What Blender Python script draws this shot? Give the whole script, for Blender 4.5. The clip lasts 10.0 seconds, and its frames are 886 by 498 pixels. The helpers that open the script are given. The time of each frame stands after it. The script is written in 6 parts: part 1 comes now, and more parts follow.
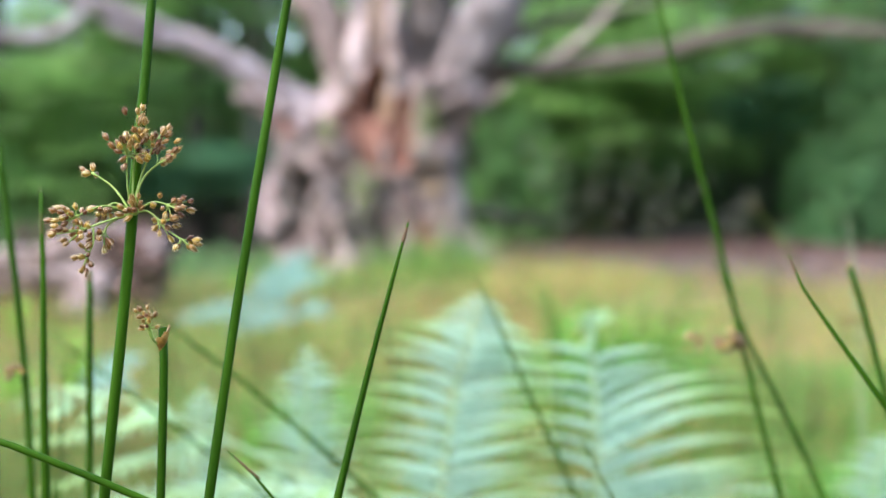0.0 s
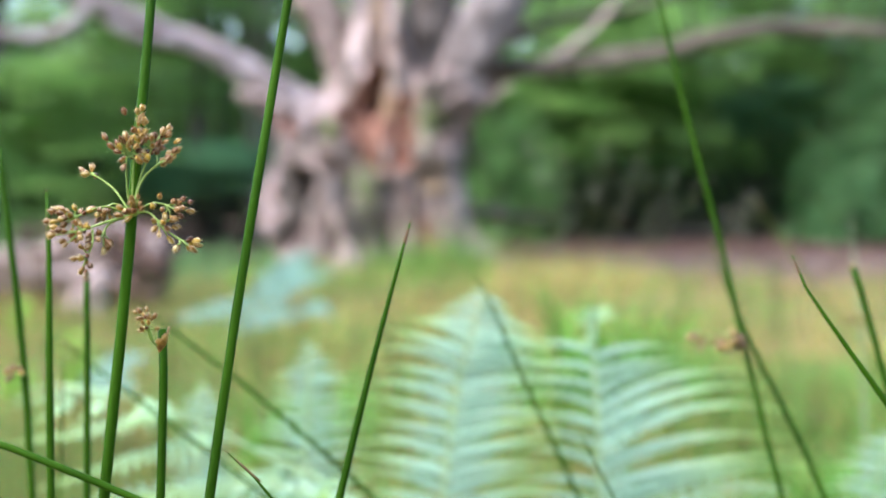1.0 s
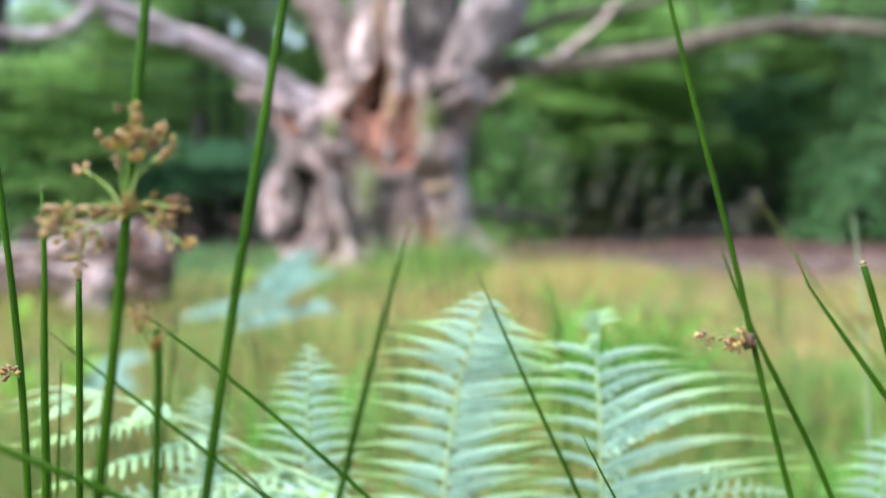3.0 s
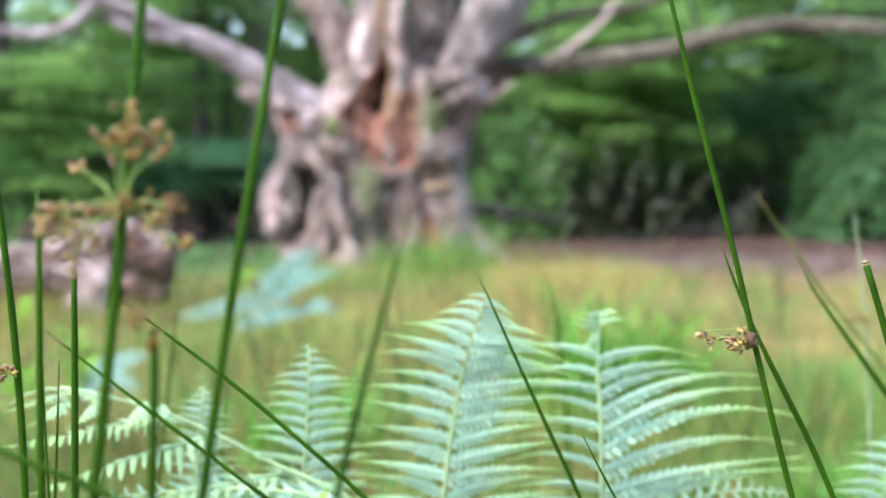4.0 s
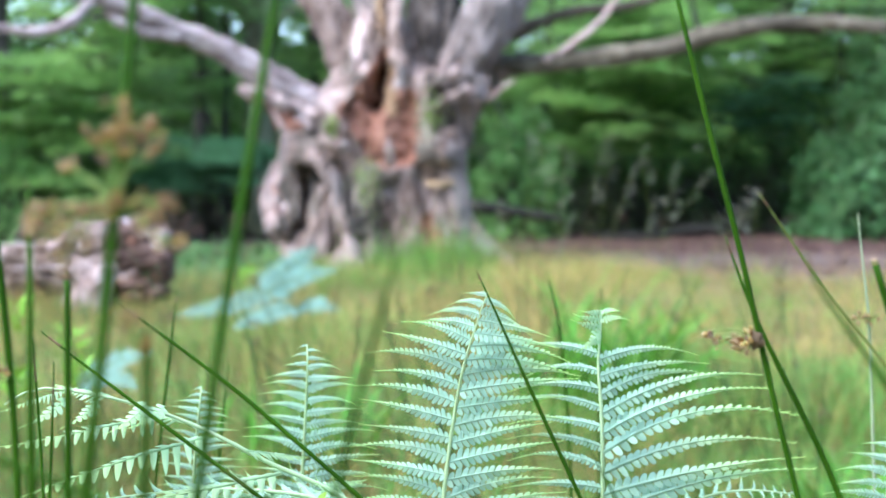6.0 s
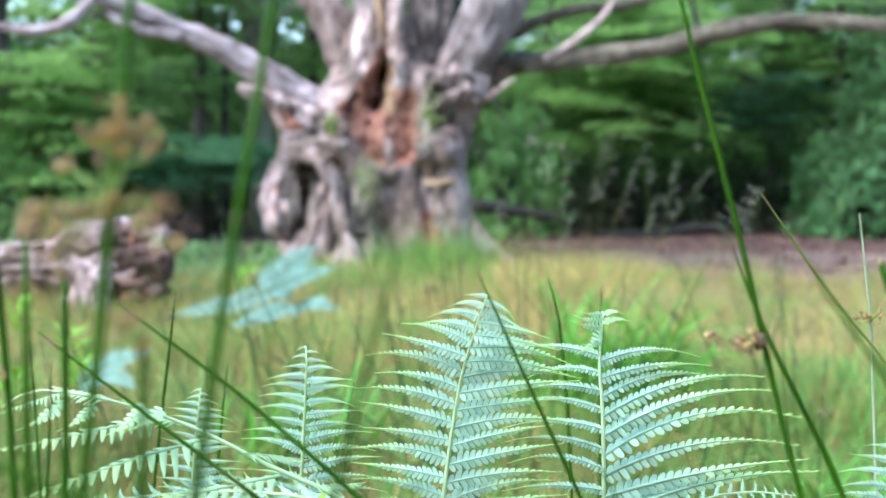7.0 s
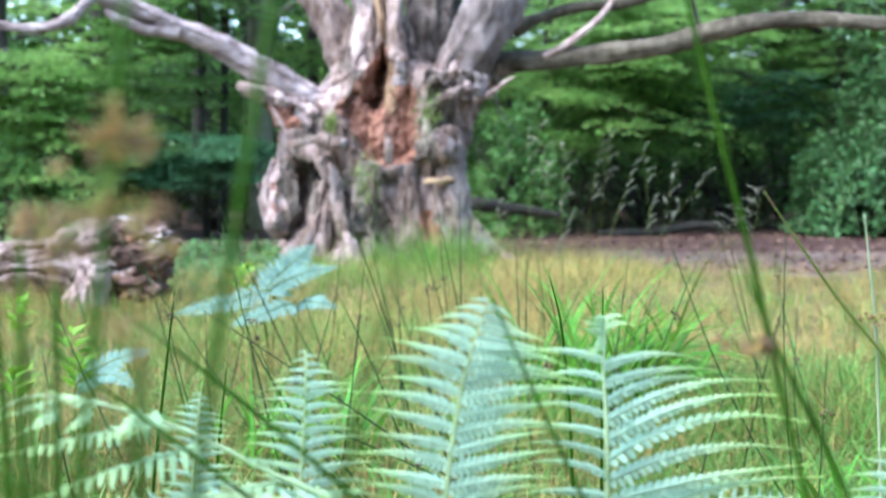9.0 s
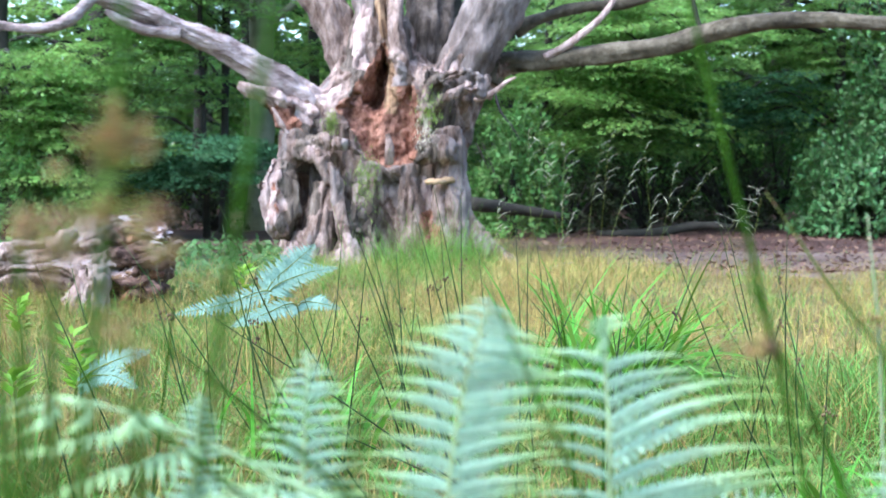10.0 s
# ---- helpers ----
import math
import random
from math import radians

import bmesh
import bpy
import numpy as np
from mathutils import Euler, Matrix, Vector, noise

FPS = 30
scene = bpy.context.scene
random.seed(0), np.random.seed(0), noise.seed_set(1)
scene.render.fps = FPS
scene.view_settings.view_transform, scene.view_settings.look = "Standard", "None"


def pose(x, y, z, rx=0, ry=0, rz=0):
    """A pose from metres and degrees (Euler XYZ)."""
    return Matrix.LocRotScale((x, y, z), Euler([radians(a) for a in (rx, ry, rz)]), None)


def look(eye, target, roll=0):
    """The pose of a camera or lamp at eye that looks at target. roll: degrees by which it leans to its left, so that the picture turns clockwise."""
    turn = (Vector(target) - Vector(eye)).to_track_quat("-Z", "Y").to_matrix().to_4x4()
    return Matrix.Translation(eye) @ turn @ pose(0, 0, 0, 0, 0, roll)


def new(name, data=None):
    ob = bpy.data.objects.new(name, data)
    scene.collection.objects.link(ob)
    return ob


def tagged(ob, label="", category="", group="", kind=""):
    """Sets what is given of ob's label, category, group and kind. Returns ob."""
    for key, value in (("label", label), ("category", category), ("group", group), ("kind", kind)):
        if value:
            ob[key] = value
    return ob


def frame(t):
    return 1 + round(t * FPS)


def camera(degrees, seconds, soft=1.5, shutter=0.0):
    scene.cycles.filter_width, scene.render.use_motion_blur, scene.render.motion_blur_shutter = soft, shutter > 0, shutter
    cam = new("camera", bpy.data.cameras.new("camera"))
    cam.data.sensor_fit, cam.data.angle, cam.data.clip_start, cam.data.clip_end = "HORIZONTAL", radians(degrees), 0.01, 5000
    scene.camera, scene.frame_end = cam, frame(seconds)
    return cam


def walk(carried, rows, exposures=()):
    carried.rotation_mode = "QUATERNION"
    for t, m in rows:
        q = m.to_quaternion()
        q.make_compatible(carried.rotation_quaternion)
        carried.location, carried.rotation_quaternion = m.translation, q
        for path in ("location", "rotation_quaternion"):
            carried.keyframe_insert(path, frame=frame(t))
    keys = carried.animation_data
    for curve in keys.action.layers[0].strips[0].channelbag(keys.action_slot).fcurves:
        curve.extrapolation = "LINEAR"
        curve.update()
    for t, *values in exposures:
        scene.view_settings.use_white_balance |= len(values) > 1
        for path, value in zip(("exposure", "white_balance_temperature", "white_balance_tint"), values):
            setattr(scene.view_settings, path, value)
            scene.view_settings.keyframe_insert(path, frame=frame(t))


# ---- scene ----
TILT = 2.634          # degrees below the level
cam = camera(35.33, 10.0, shutter=0.0)


def eye(x, y, z, turn, nod):
    return pose(x, y, z, 90 - TILT + nod, 0, turn)


CAM_ROWS = [(0, eye(-0.00127, -0.02786, 0.69941, -0.1948, 0.2604)),
            (0.5, eye(-0.00133, -0.02659, 0.69968, -0.1625, 0.2392)),
            (1, eye(-0.00126, -0.02541, 0.69981, -0.1299, 0.2237)),
            (1.5, eye(-0.00108, -0.02425, 0.69983, -0.0984, 0.2118)),
            (2, eye(-0.00084, -0.02305, 0.69978, -0.0694, 0.2017)),
            (2.5, eye(-0.00057, -0.02178, 0.69969, -0.0438, 0.1918)),
            (3.25, eye(-0.00020, -0.01951, 0.69955, -0.0193, 0.1723)),
            (4, eye(0.00016, -0.01723, 0.69941, 0.0053, 0.1529)),
            (4.5, eye(0.00031, -0.01541, 0.69937, 0.0115, 0.1347)),
            (5, eye(0.00038, -0.01343, 0.69938, 0.0129, 0.1136)),
            (5.5, eye(0.00039, -0.01129, 0.69945, 0.0098, 0.0899)),
            (6.25, eye(0.00016, -0.00773, 0.69972, -0.0035, 0.0498)),
            (7, eye(-0.00006, -0.00417, 0.70000, -0.0168, 0.0097)),
            (7.5, eye(-0.00034, -0.00167, 0.70027, -0.0273, -0.0162)),
            (8, eye(-0.00065, 0.00082, 0.70058, -0.0360, -0.0390)),
            (8.5, eye(-0.00099, 0.00324, 0.70089, -0.0406, -0.0567)),
            (9, eye(-0.00132, 0.00552, 0.70119, -0.0390, -0.0669)),
            (9.5, eye(-0.00162, 0.00759, 0.70146, -0.0287, -0.0671)),
            (10, eye(-0.00186, 0.00937, 0.70166, -0.0067, -0.0543))]
walk(cam, CAM_ROWS, exposures=[(0.0, 2.27, 6200, 14), (4.0, 2.27, 6200, 14), (4.6, 2.27, 5850, 12), (5.5, 2.27, 5750, 11), (10.0, 2.27, 5700, 11)])

# the lens: a wide aperture whose focus is pulled from the nearest rush back to the old tree
focus_point = new("focus_point")
focus_point.empty_display_size = 0.02
cam.data.dof.use_dof = True
cam.data.dof.focus_object = focus_point
cam.data.dof.aperture_fstop = cam.data.lens / 6.1
FOCUS_ROWS = [(0.0, 0.333), (0.5, 0.337), (1.0, 0.35), (1.5, 0.37), (2.0, 0.40), (2.5, 0.44), (3.0, 0.475),
              (3.5, 0.51), (4.0, 0.545), (4.5, 0.59), (5.0, 0.645), (5.5, 0.69), (6.0, 0.75), (6.5, 0.81),
              (7.0, 0.88), (7.5, 0.98), (8.0, 1.12), (8.5, 1.28), (9.0, 1.52), (9.5, 2.05), (10.0, 3.1)]

# ---- daylight: a bright overcast sky ----
SUN_EL, SUN_AZ = radians(55), radians(238)
world = bpy.data.worlds.new("sky")
world.use_nodes = True
scene.world = world
wn, wl = world.node_tree.nodes, world.node_tree.links
sky = wn.new("ShaderNodeTexSky")
sky.sky_type = "NISHITA"
sky.sun_disc = False
sky.sun_elevation, sky.sun_rotation = SUN_EL, SUN_AZ
sky.air_density, sky.dust_density = 1.0, 1.5
wl.new(sky.outputs[0], wn["Background"].inputs[0])
wn["Background"].inputs[1].default_value = 0.15
sun = new("sun", bpy.data.lights.new("sun", "SUN"))
sun.data.energy, sun.data.angle, sun.data.color = 1.1, radians(50), (1.0, 0.975, 0.94)
sun.matrix_world = look((0, 0, 0), (-math.sin(SUN_AZ) * math.cos(SUN_EL), -math.cos(SUN_AZ) * math.cos(SUN_EL), -math.sin(SUN_EL)))


# ---- materials ----
def mat(name, colours, scale=8.0, rough=0.7, bump=0.0, bump_scale=None, stretch=(1, 1, 1), thin=0.0, spread=0.0,
        gloss=0.3, along=None, island=False, blotch=0.22, fine=0.62, depth=0.02):
    """colours: dark to light over noise; spread: variation from piece to piece; thin: how much light passes through a leaf;
    along: (colour, start, end), a second colour that comes in along the piece's own x."""
    m = bpy.data.materials.new(name)
    m.use_nodes = True
    n, l = m.node_tree.nodes, m.node_tree.links
    bs = n["Principled BSDF"]
    out = n["Material Output"]
    co = n.new("ShaderNodeTexCoord")
    mp = n.new("ShaderNodeMapping")
    mp.inputs["Scale"].default_value = stretch
    l.new(co.outputs["Object"], mp.inputs[0])
    nz = n.new("ShaderNodeTexNoise")
    nz.inputs["Scale"].default_value, nz.inputs["Detail"].default_value, nz.inputs["Roughness"].default_value = scale, 8 if fine > 0.65 else 5, fine
    l.new(mp.outputs[0], nz.inputs["Vector"])
    rp = n.new("ShaderNodeValToRGB")
    e = rp.color_ramp.elements
    for i, c in enumerate(colours):
        x = 0.28 + 0.44 * i / max(1, len(colours) - 1)
        k = e[i] if i < 2 else e.new(x)
        k.position = x
    for i, c in enumerate(colours):
        e[i].color = (*c, 1)
    l.new(nz.outputs[0], rp.inputs[0])
    big = n.new("ShaderNodeTexNoise")
    big.inputs["Scale"].default_value, big.inputs["Detail"].default_value = scale * 0.21, 3
    l.new(co.outputs["Object"], big.inputs["Vector"])
    br = n.new("ShaderNodeMapRange")
    br.inputs[1].default_value, br.inputs[2].default_value, br.inputs[3].default_value, br.inputs[4].default_value = 0.3, 0.7, 1 - blotch, 1 + blotch * 0.6
    l.new(big.outputs[0], br.inputs[0])
    mul = n.new("ShaderNodeVectorMath")
    mul.operation = "SCALE"
    l.new(rp.outputs[0], mul.inputs[0])
    l.new(br.outputs[0], mul.inputs["Scale"])
    col = mul.outputs[0]
    if along:
        sx = n.new("ShaderNodeSeparateXYZ")
        l.new(co.outputs["Object"], sx.inputs[0])
        mr = n.new("ShaderNodeMapRange")
        mr.inputs[1].default_value, mr.inputs[2].default_value = along[1], along[2]
        l.new(sx.outputs[0], mr.inputs[0])
        mx = n.new("ShaderNodeMixRGB")
        l.new(mr.outputs[0], mx.inputs[0])
        l.new(col, mx.inputs[1])
        mx.inputs[2].default_value = (*along[0], 1)
        col = mx.outputs[0]
    if spread:
        if island:
            rnd = n.new("ShaderNodeNewGeometry").outputs["Random Per Island"]
        else:
            rnd = n.new("ShaderNodeObjectInfo").outputs["Random"]
        hs = n.new("ShaderNodeHueSaturation")
        mr = n.new("ShaderNodeMapRange")
        mr.inputs[3].default_value, mr.inputs[4].default_value = 1 - spread, 1 + spread
        l.new(rnd, mr.inputs[0])
        l.new(mr.outputs[0], hs.inputs["Value"])
        mh = n.new("ShaderNodeMapRange")
        mh.inputs[3].default_value, mh.inputs[4].default_value = 0.5 - 0.06 * spread, 0.5 + 0.05 * spread
        l.new(rnd, mh.inputs[0])
        l.new(mh.outputs[0], hs.inputs["Hue"])
        l.new(col, hs.inputs["Color"])
        col = hs.outputs[0]
    l.new(col, bs.inputs["Base Color"])
    bs.inputs["Roughness"].default_value = rough
    bs.inputs["Specular IOR Level"].default_value = gloss
    if bump:
        n2 = n.new("ShaderNodeTexNoise")
        n2.inputs["Scale"].default_value, n2.inputs["Detail"].default_value = bump_scale or scale * 3, 6
        l.new(mp.outputs[0], n2.inputs["Vector"])
        b = n.new("ShaderNodeBump")
        b.inputs["Strength"].default_value, b.inputs["Distance"].default_value = min(1.0, bump), depth
        l.new(n2.outputs[0], b.inputs["Height"])
        l.new(b.outputs[0], bs.inputs["Normal"])
    if thin:
        tr = n.new("ShaderNodeBsdfTranslucent")
        l.new(col, tr.inputs[0])
        ms = n.new("ShaderNodeMixShader")
        ms.inputs[0].default_value = thin
        l.new(bs.outputs[0], ms.inputs[1])
        l.new(tr.outputs[0], ms.inputs[2])
        l.new(ms.outputs[0], out.inputs[0])
    return m


M_BARK = mat("weathered_grey_bark", [(0.032, 0.020, 0.013), (0.144, 0.094, 0.070), (0.332, 0.245, 0.202), (0.546, 0.430, 0.371)], 13, 0.85, 1.0, 45, (1, 1, 0.3), blotch=0.4, fine=0.74)
M_PALE = mat("bleached_dead_wood", [(0.086, 0.053, 0.039), (0.305, 0.210, 0.179), (0.535, 0.415, 0.367), (0.738, 0.610, 0.555)], 14, 0.8, 1.0, 45, (1, 1, 0.3), blotch=0.4, fine=0.74)
M_LONGPALE = mat("bleached_dead_limb", [(0.08, 0.053, 0.042), (0.285, 0.21, 0.19), (0.50, 0.415, 0.39), (0.69, 0.61, 0.59)], 14, 0.8, 1.0, 45, (0.22, 1, 0.75), blotch=0.4, fine=0.74)
M_ROT = mat("rotten_red_heartwood", [(0.038, 0.015, 0.009), (0.20, 0.085, 0.052), (0.40, 0.20, 0.135), (0.58, 0.36, 0.26)], 15, 0.95, 1.0, 48, (1, 1, 0.7), blotch=0.45, fine=0.76)
M_LOGEND = mat("rotten_brown_log_wood", [(0.012, 0.007, 0.005), (0.06, 0.034, 0.024), (0.17, 0.105, 0.08), (0.32, 0.23, 0.19)], 14, 0.95, 1.0, 40, (0.5, 1, 1), blotch=0.45, fine=0.74)
M_TAN = mat("torn_yellow_wood", [(0.07, 0.035, 0.02), (0.26, 0.16, 0.09), (0.44, 0.32, 0.19)], 16, 0.9, 1.0, 40, (1, 1, 0.2), blotch=0.4)
M_LIMB = mat("green_grey_limb_bark", [(0.040, 0.032, 0.020), (0.10, 0.084, 0.056), (0.185, 0.16, 0.115)], 9, 0.9, 0.9, 30, blotch=0.4)
# darker limb bark for thin branches, shade included in the colour
M_DARKLIMB = mat("dark_shaded_bark", [(0.016, 0.013, 0.011), (0.05, 0.042, 0.038), (0.12, 0.105, 0.10)], 9, 0.9, 1.0, 30, (1, 1, 0.3), blotch=0.4)
M_STEM = mat("brown_grey_stem_bark", [(0.024, 0.017, 0.012), (0.080, 0.060, 0.045), (0.182, 0.145, 0.115), (0.289, 0.240, 0.197)], 12, 0.9, 1.0, 40, (1, 1, 0.3), blotch=0.4, fine=0.72)
M_SMOOTH = mat("smooth_violet_grey_bark", [(0.064, 0.048, 0.039), (0.166, 0.130, 0.113), (0.273, 0.225, 0.202), (0.385, 0.325, 0.296)], 9, 0.85, 0.9, 40, (1, 1, 0.4), blotch=0.4, fine=0.7)
M_TRUNK = mat("smooth_green_beech_bark", [(0.09, 0.10, 0.055), (0.18, 0.19, 0.11), (0.28, 0.28, 0.19)], 3, 0.85, 0.5, 14)
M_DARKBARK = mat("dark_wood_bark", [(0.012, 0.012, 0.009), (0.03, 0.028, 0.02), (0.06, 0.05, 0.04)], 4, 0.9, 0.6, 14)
M_BEECH = mat("beech_leaf", [(0.155, 0.305, 0.066), (0.23, 0.405, 0.10), (0.31, 0.495, 0.138)], 0.8, 0.5, thin=0.58, spread=0.35, island=True)
# darker copy of the leaf green, with the wood's shade in its colour
M_SHADELEAF = mat("leaf_with_shade_in_colour", [(0.055, 0.135, 0.034), (0.09, 0.195, 0.052), (0.13, 0.255, 0.073)], 0.8, 0.5, thin=0.42, spread=0.35, island=True)
M_EVERGREEN = mat("blue_green_evergreen_leaf", [(0.052, 0.130, 0.038), (0.088, 0.195, 0.060), (0.14, 0.265, 0.090)], 1.2, 0.4, thin=0.25, spread=0.45, island=True, gloss=0.3)
M_TEAL = mat("blue_green_leaf", [(0.042, 0.125, 0.050), (0.065, 0.17, 0.072), (0.095, 0.225, 0.100)], 0.8, 0.5, thin=0.4, spread=0.3, island=True)
# brownish leaves, near black because the hollow's deep shade is in the colour
M_SHADETHICKET = mat("withered_leaf_with_shade", [(0.022, 0.030, 0.012), (0.040, 0.052, 0.020), (0.065, 0.072, 0.032)], 0.8, 0.7, thin=0.15, spread=0.4, island=True)
M_PINE = mat("pinkish_pine_bark", [(0.14, 0.08, 0.06), (0.25, 0.16, 0.125), (0.34, 0.235, 0.19)], 6, 0.9, 0.6, 20)
M_SHRUB = mat("glossy_shrub_leaf", [(0.085, 0.19, 0.045), (0.135, 0.275, 0.07), (0.195, 0.35, 0.10)], 1.2, 0.45, thin=0.3, spread=0.4, island=True, gloss=0.25)
M_GROUND = mat("meadow_soil", [(0.065, 0.052, 0.020), (0.12, 0.10, 0.038), (0.19, 0.16, 0.06)], 2.2, 0.95, 0.8, 30)
M_DIRT = mat("bare_leaf_litter", [(0.080, 0.050, 0.036), (0.150, 0.102, 0.077), (0.235, 0.175, 0.140)], 1.6, 0.95, 0.8, 26, (1, 0.5, 1))
# reddish leaf mould, darkened to hold the shade under the trees
M_SHADEMOULD = mat("leaf_mould_with_shade", [(0.030, 0.013, 0.009), (0.066, 0.031, 0.021), (0.12, 0.062, 0.044)], 1.6, 0.95, 0.8, 26, (1, 0.5, 1))
M_LITTER = mat("fallen_brown_leaf", [(0.11, 0.056, 0.036), (0.19, 0.11, 0.075), (0.30, 0.20, 0.145)], 1.2, 0.85, thin=0.1, spread=0.5, island=True)
M_GRASS = mat("meadow_grass", [(0.085, 0.19, 0.026), (0.155, 0.285, 0.045), (0.245, 0.36, 0.07)], 0.7, 0.6, thin=0.35, spread=0.6, island=True)
M_STRAW = mat("dry_straw_grass", [(0.29, 0.20, 0.058), (0.43, 0.31, 0.097), (0.57, 0.43, 0.170)], 0.7, 0.7, thin=0.3, spread=0.55, island=True)
M_LUSH = mat("lush_grass", [(0.085, 0.24, 0.02), (0.15, 0.35, 0.035), (0.24, 0.45, 0.06)], 1.5, 0.45, thin=0.4, spread=0.45)
M_BRIGHT = mat("bright_arching_grass", [(0.10, 0.225, 0.032), (0.175, 0.33, 0.06), (0.28, 0.43, 0.105)], 1.5, 0.45, thin=0.4, spread=0.6, island=True)
M_FERN = mat("fern_leaf", [(0.385, 0.60, 0.42), (0.47, 0.685, 0.485), (0.545, 0.74, 0.55)], 3.0, 0.55, 0.25, 40, thin=0.3, spread=0.12, along=((0.46, 0.68, 0.20), 0.32, 0.95), depth=0.0008)
M_FERNTIP = mat("young_fern_leaf", [(0.34, 0.56, 0.28), (0.44, 0.66, 0.35), (0.50, 0.70, 0.40)], 3.0, 0.55, 0.25, 40, thin=0.3, spread=0.12, along=((0.46, 0.68, 0.22), 0.3, 1.0), depth=0.0008)
M_RACHIS = mat("fern_stalk", [(0.42, 0.58, 0.28), (0.55, 0.70, 0.40)], 20, 0.5, thin=0.1)
M_FAREFERN = mat("bracken_leaf", [(0.14, 0.28, 0.21), (0.21, 0.37, 0.285), (0.29, 0.46, 0.36)], 3.0, 0.55, 0.2, 40, thin=0.25, spread=0.15, depth=0.0008)
M_RUSH = mat("rush_stem", [(0.014, 0.050, 0.0012), (0.027, 0.080, 0.002), (0.044, 0.112, 0.004)], 60, 0.6, 0.25, 500, (1, 1, 0.06), gloss=0.07, depth=0.0012)
M_YRUSH = mat("yellowing_rush_stem", [(0.07, 0.11, 0.014), (0.135, 0.17, 0.03), (0.22, 0.235, 0.06)], 40, 0.6, 0.2, 300, (1, 1, 0.06), gloss=0.2, depth=0.0012)
M_PALERUSH = mat("pale_grey_green_rush_stem", [(0.20, 0.27, 0.13), (0.32, 0.38, 0.22), (0.44, 0.49, 0.33)], 40, 0.6, 0.2, 300, (1, 1, 0.06), gloss=0.2, depth=0.0012)
M_RUSHTIP = mat("dry_rush_tip", [(0.07, 0.04, 0.018), (0.16, 0.092, 0.042), (0.26, 0.185, 0.105)], 120, 0.6, 0.3, 300, depth=0.0012)
M_MIDRUSH = mat("thin_dark_rush", [(0.012, 0.035, 0.006), (0.03, 0.065, 0.012), (0.06, 0.10, 0.025)], 20, 0.5, thin=0.0, spread=0.35)
M_CAP = mat("rush_capsule", [(0.085, 0.032, 0.004), (0.33, 0.165, 0.028), (0.60, 0.38, 0.11)], 300, 0.4, 0.3, 500, spread=0.6, gloss=0.4, depth=0.0012)
M_SEPAL = mat("rush_sepal", [(0.30, 0.17, 0.07), (0.56, 0.39, 0.20), (0.86, 0.75, 0.52)], 420, 0.55, spread=0.35)
M_PEDICEL = mat("rush_branch", [(0.22, 0.34, 0.06), (0.38, 0.50, 0.14)], 120, 0.5, thin=0.1)
M_DARKCAP = mat("dark_seed_cluster", [(0.04, 0.026, 0.012), (0.13, 0.085, 0.04), (0.26, 0.18, 0.09)], 60, 0.7, spread=0.3)
M_SEED = mat("pale_grass_seedhead", [(0.42, 0.40, 0.28), (0.66, 0.63, 0.48)], 30, 0.7, thin=0.25, spread=0.3)
M_HERB = mat("yellow_green_herb_leaf", [(0.22, 0.42, 0.04), (0.36, 0.56, 0.08)], 5, 0.5, thin=0.4, spread=0.3, island=True)
M_MOSS = mat("green_moss", [(0.10, 0.17, 0.03), (0.22, 0.32, 0.06), (0.32, 0.42, 0.10)], 14, 0.95, 0.8, 60, spread=0.2)
M_FUNGUS = mat("pale_bracket_fungus", [(0.20, 0.13, 0.07), (0.48, 0.34, 0.19)], 14, 0.7, 0.4, 40)


# ---- helpers ----
def mesh_of(name, verts, faces, material, smooth=False):
    me = bpy.data.meshes.new(name)
    me.from_pydata([tuple(v) for v in verts], [], faces)
    me.materials.append(material)
    if smooth:
        me.polygons.foreach_set("use_smooth", [True] * len(me.polygons))
    me.update()
    return me


def quads(name, verts, loops, material):
    """A mesh of many four-cornered faces from arrays."""
    me = bpy.data.meshes.new(name)
    n = len(loops)
    me.vertices.add(len(verts))
    me.vertices.foreach_set("co", np.asarray(verts, np.float32).ravel())
    me.loops.add(n * 4)
    me.loops.foreach_set("vertex_index", np.asarray(loops, np.int32).ravel())
    me.polygons.add(n)
    me.polygons.foreach_set("loop_start", np.arange(0, n * 4, 4, dtype=np.int32))
    me.materials.append(material)
    me.update(calc_edges=True)
    return me


def part(name, me, parent, label=""):
    ob = new(name, me)
    ob.parent = parent
    return tagged(ob, label) if label else ob


def thing(name, at, label, category, group="", kind=""):
    ob = new(name)
    ob.location = at
    ob.empty_display_size = 0.05
    return tagged(ob, label, category, group, kind)


def spline(pts, n):
    """n points along a smooth line through pts; extra columns (radii) go along."""
    p = np.array(pts, float)
    d = np.linalg.norm(np.diff(p[:, :3], axis=0), axis=1)
    s = np.concatenate([[0], np.cumsum(d)])
    g = np.diff(p, axis=0) / d[:, None]
    m = np.vstack([g[:1], (g[:-1] * d[1:, None] + g[1:] * d[:-1, None]) / (d[1:] + d[:-1])[:, None], g[-1:]])
    out = []
    for q in np.linspace(0, s[-1], n):
        i = min(len(d) - 1, max(0, int(np.searchsorted(s, q, side="right")) - 1))
        u = (q - s[i]) / d[i]
        out.append((2 * u ** 3 - 3 * u * u + 1) * p[i] + (u ** 3 - 2 * u * u + u) * d[i] * m[i] + (3 * u * u - 2 * u ** 3) * p[i + 1] + (u ** 3 - u * u) * d[i] * m[i + 1])
    return np.array(out)


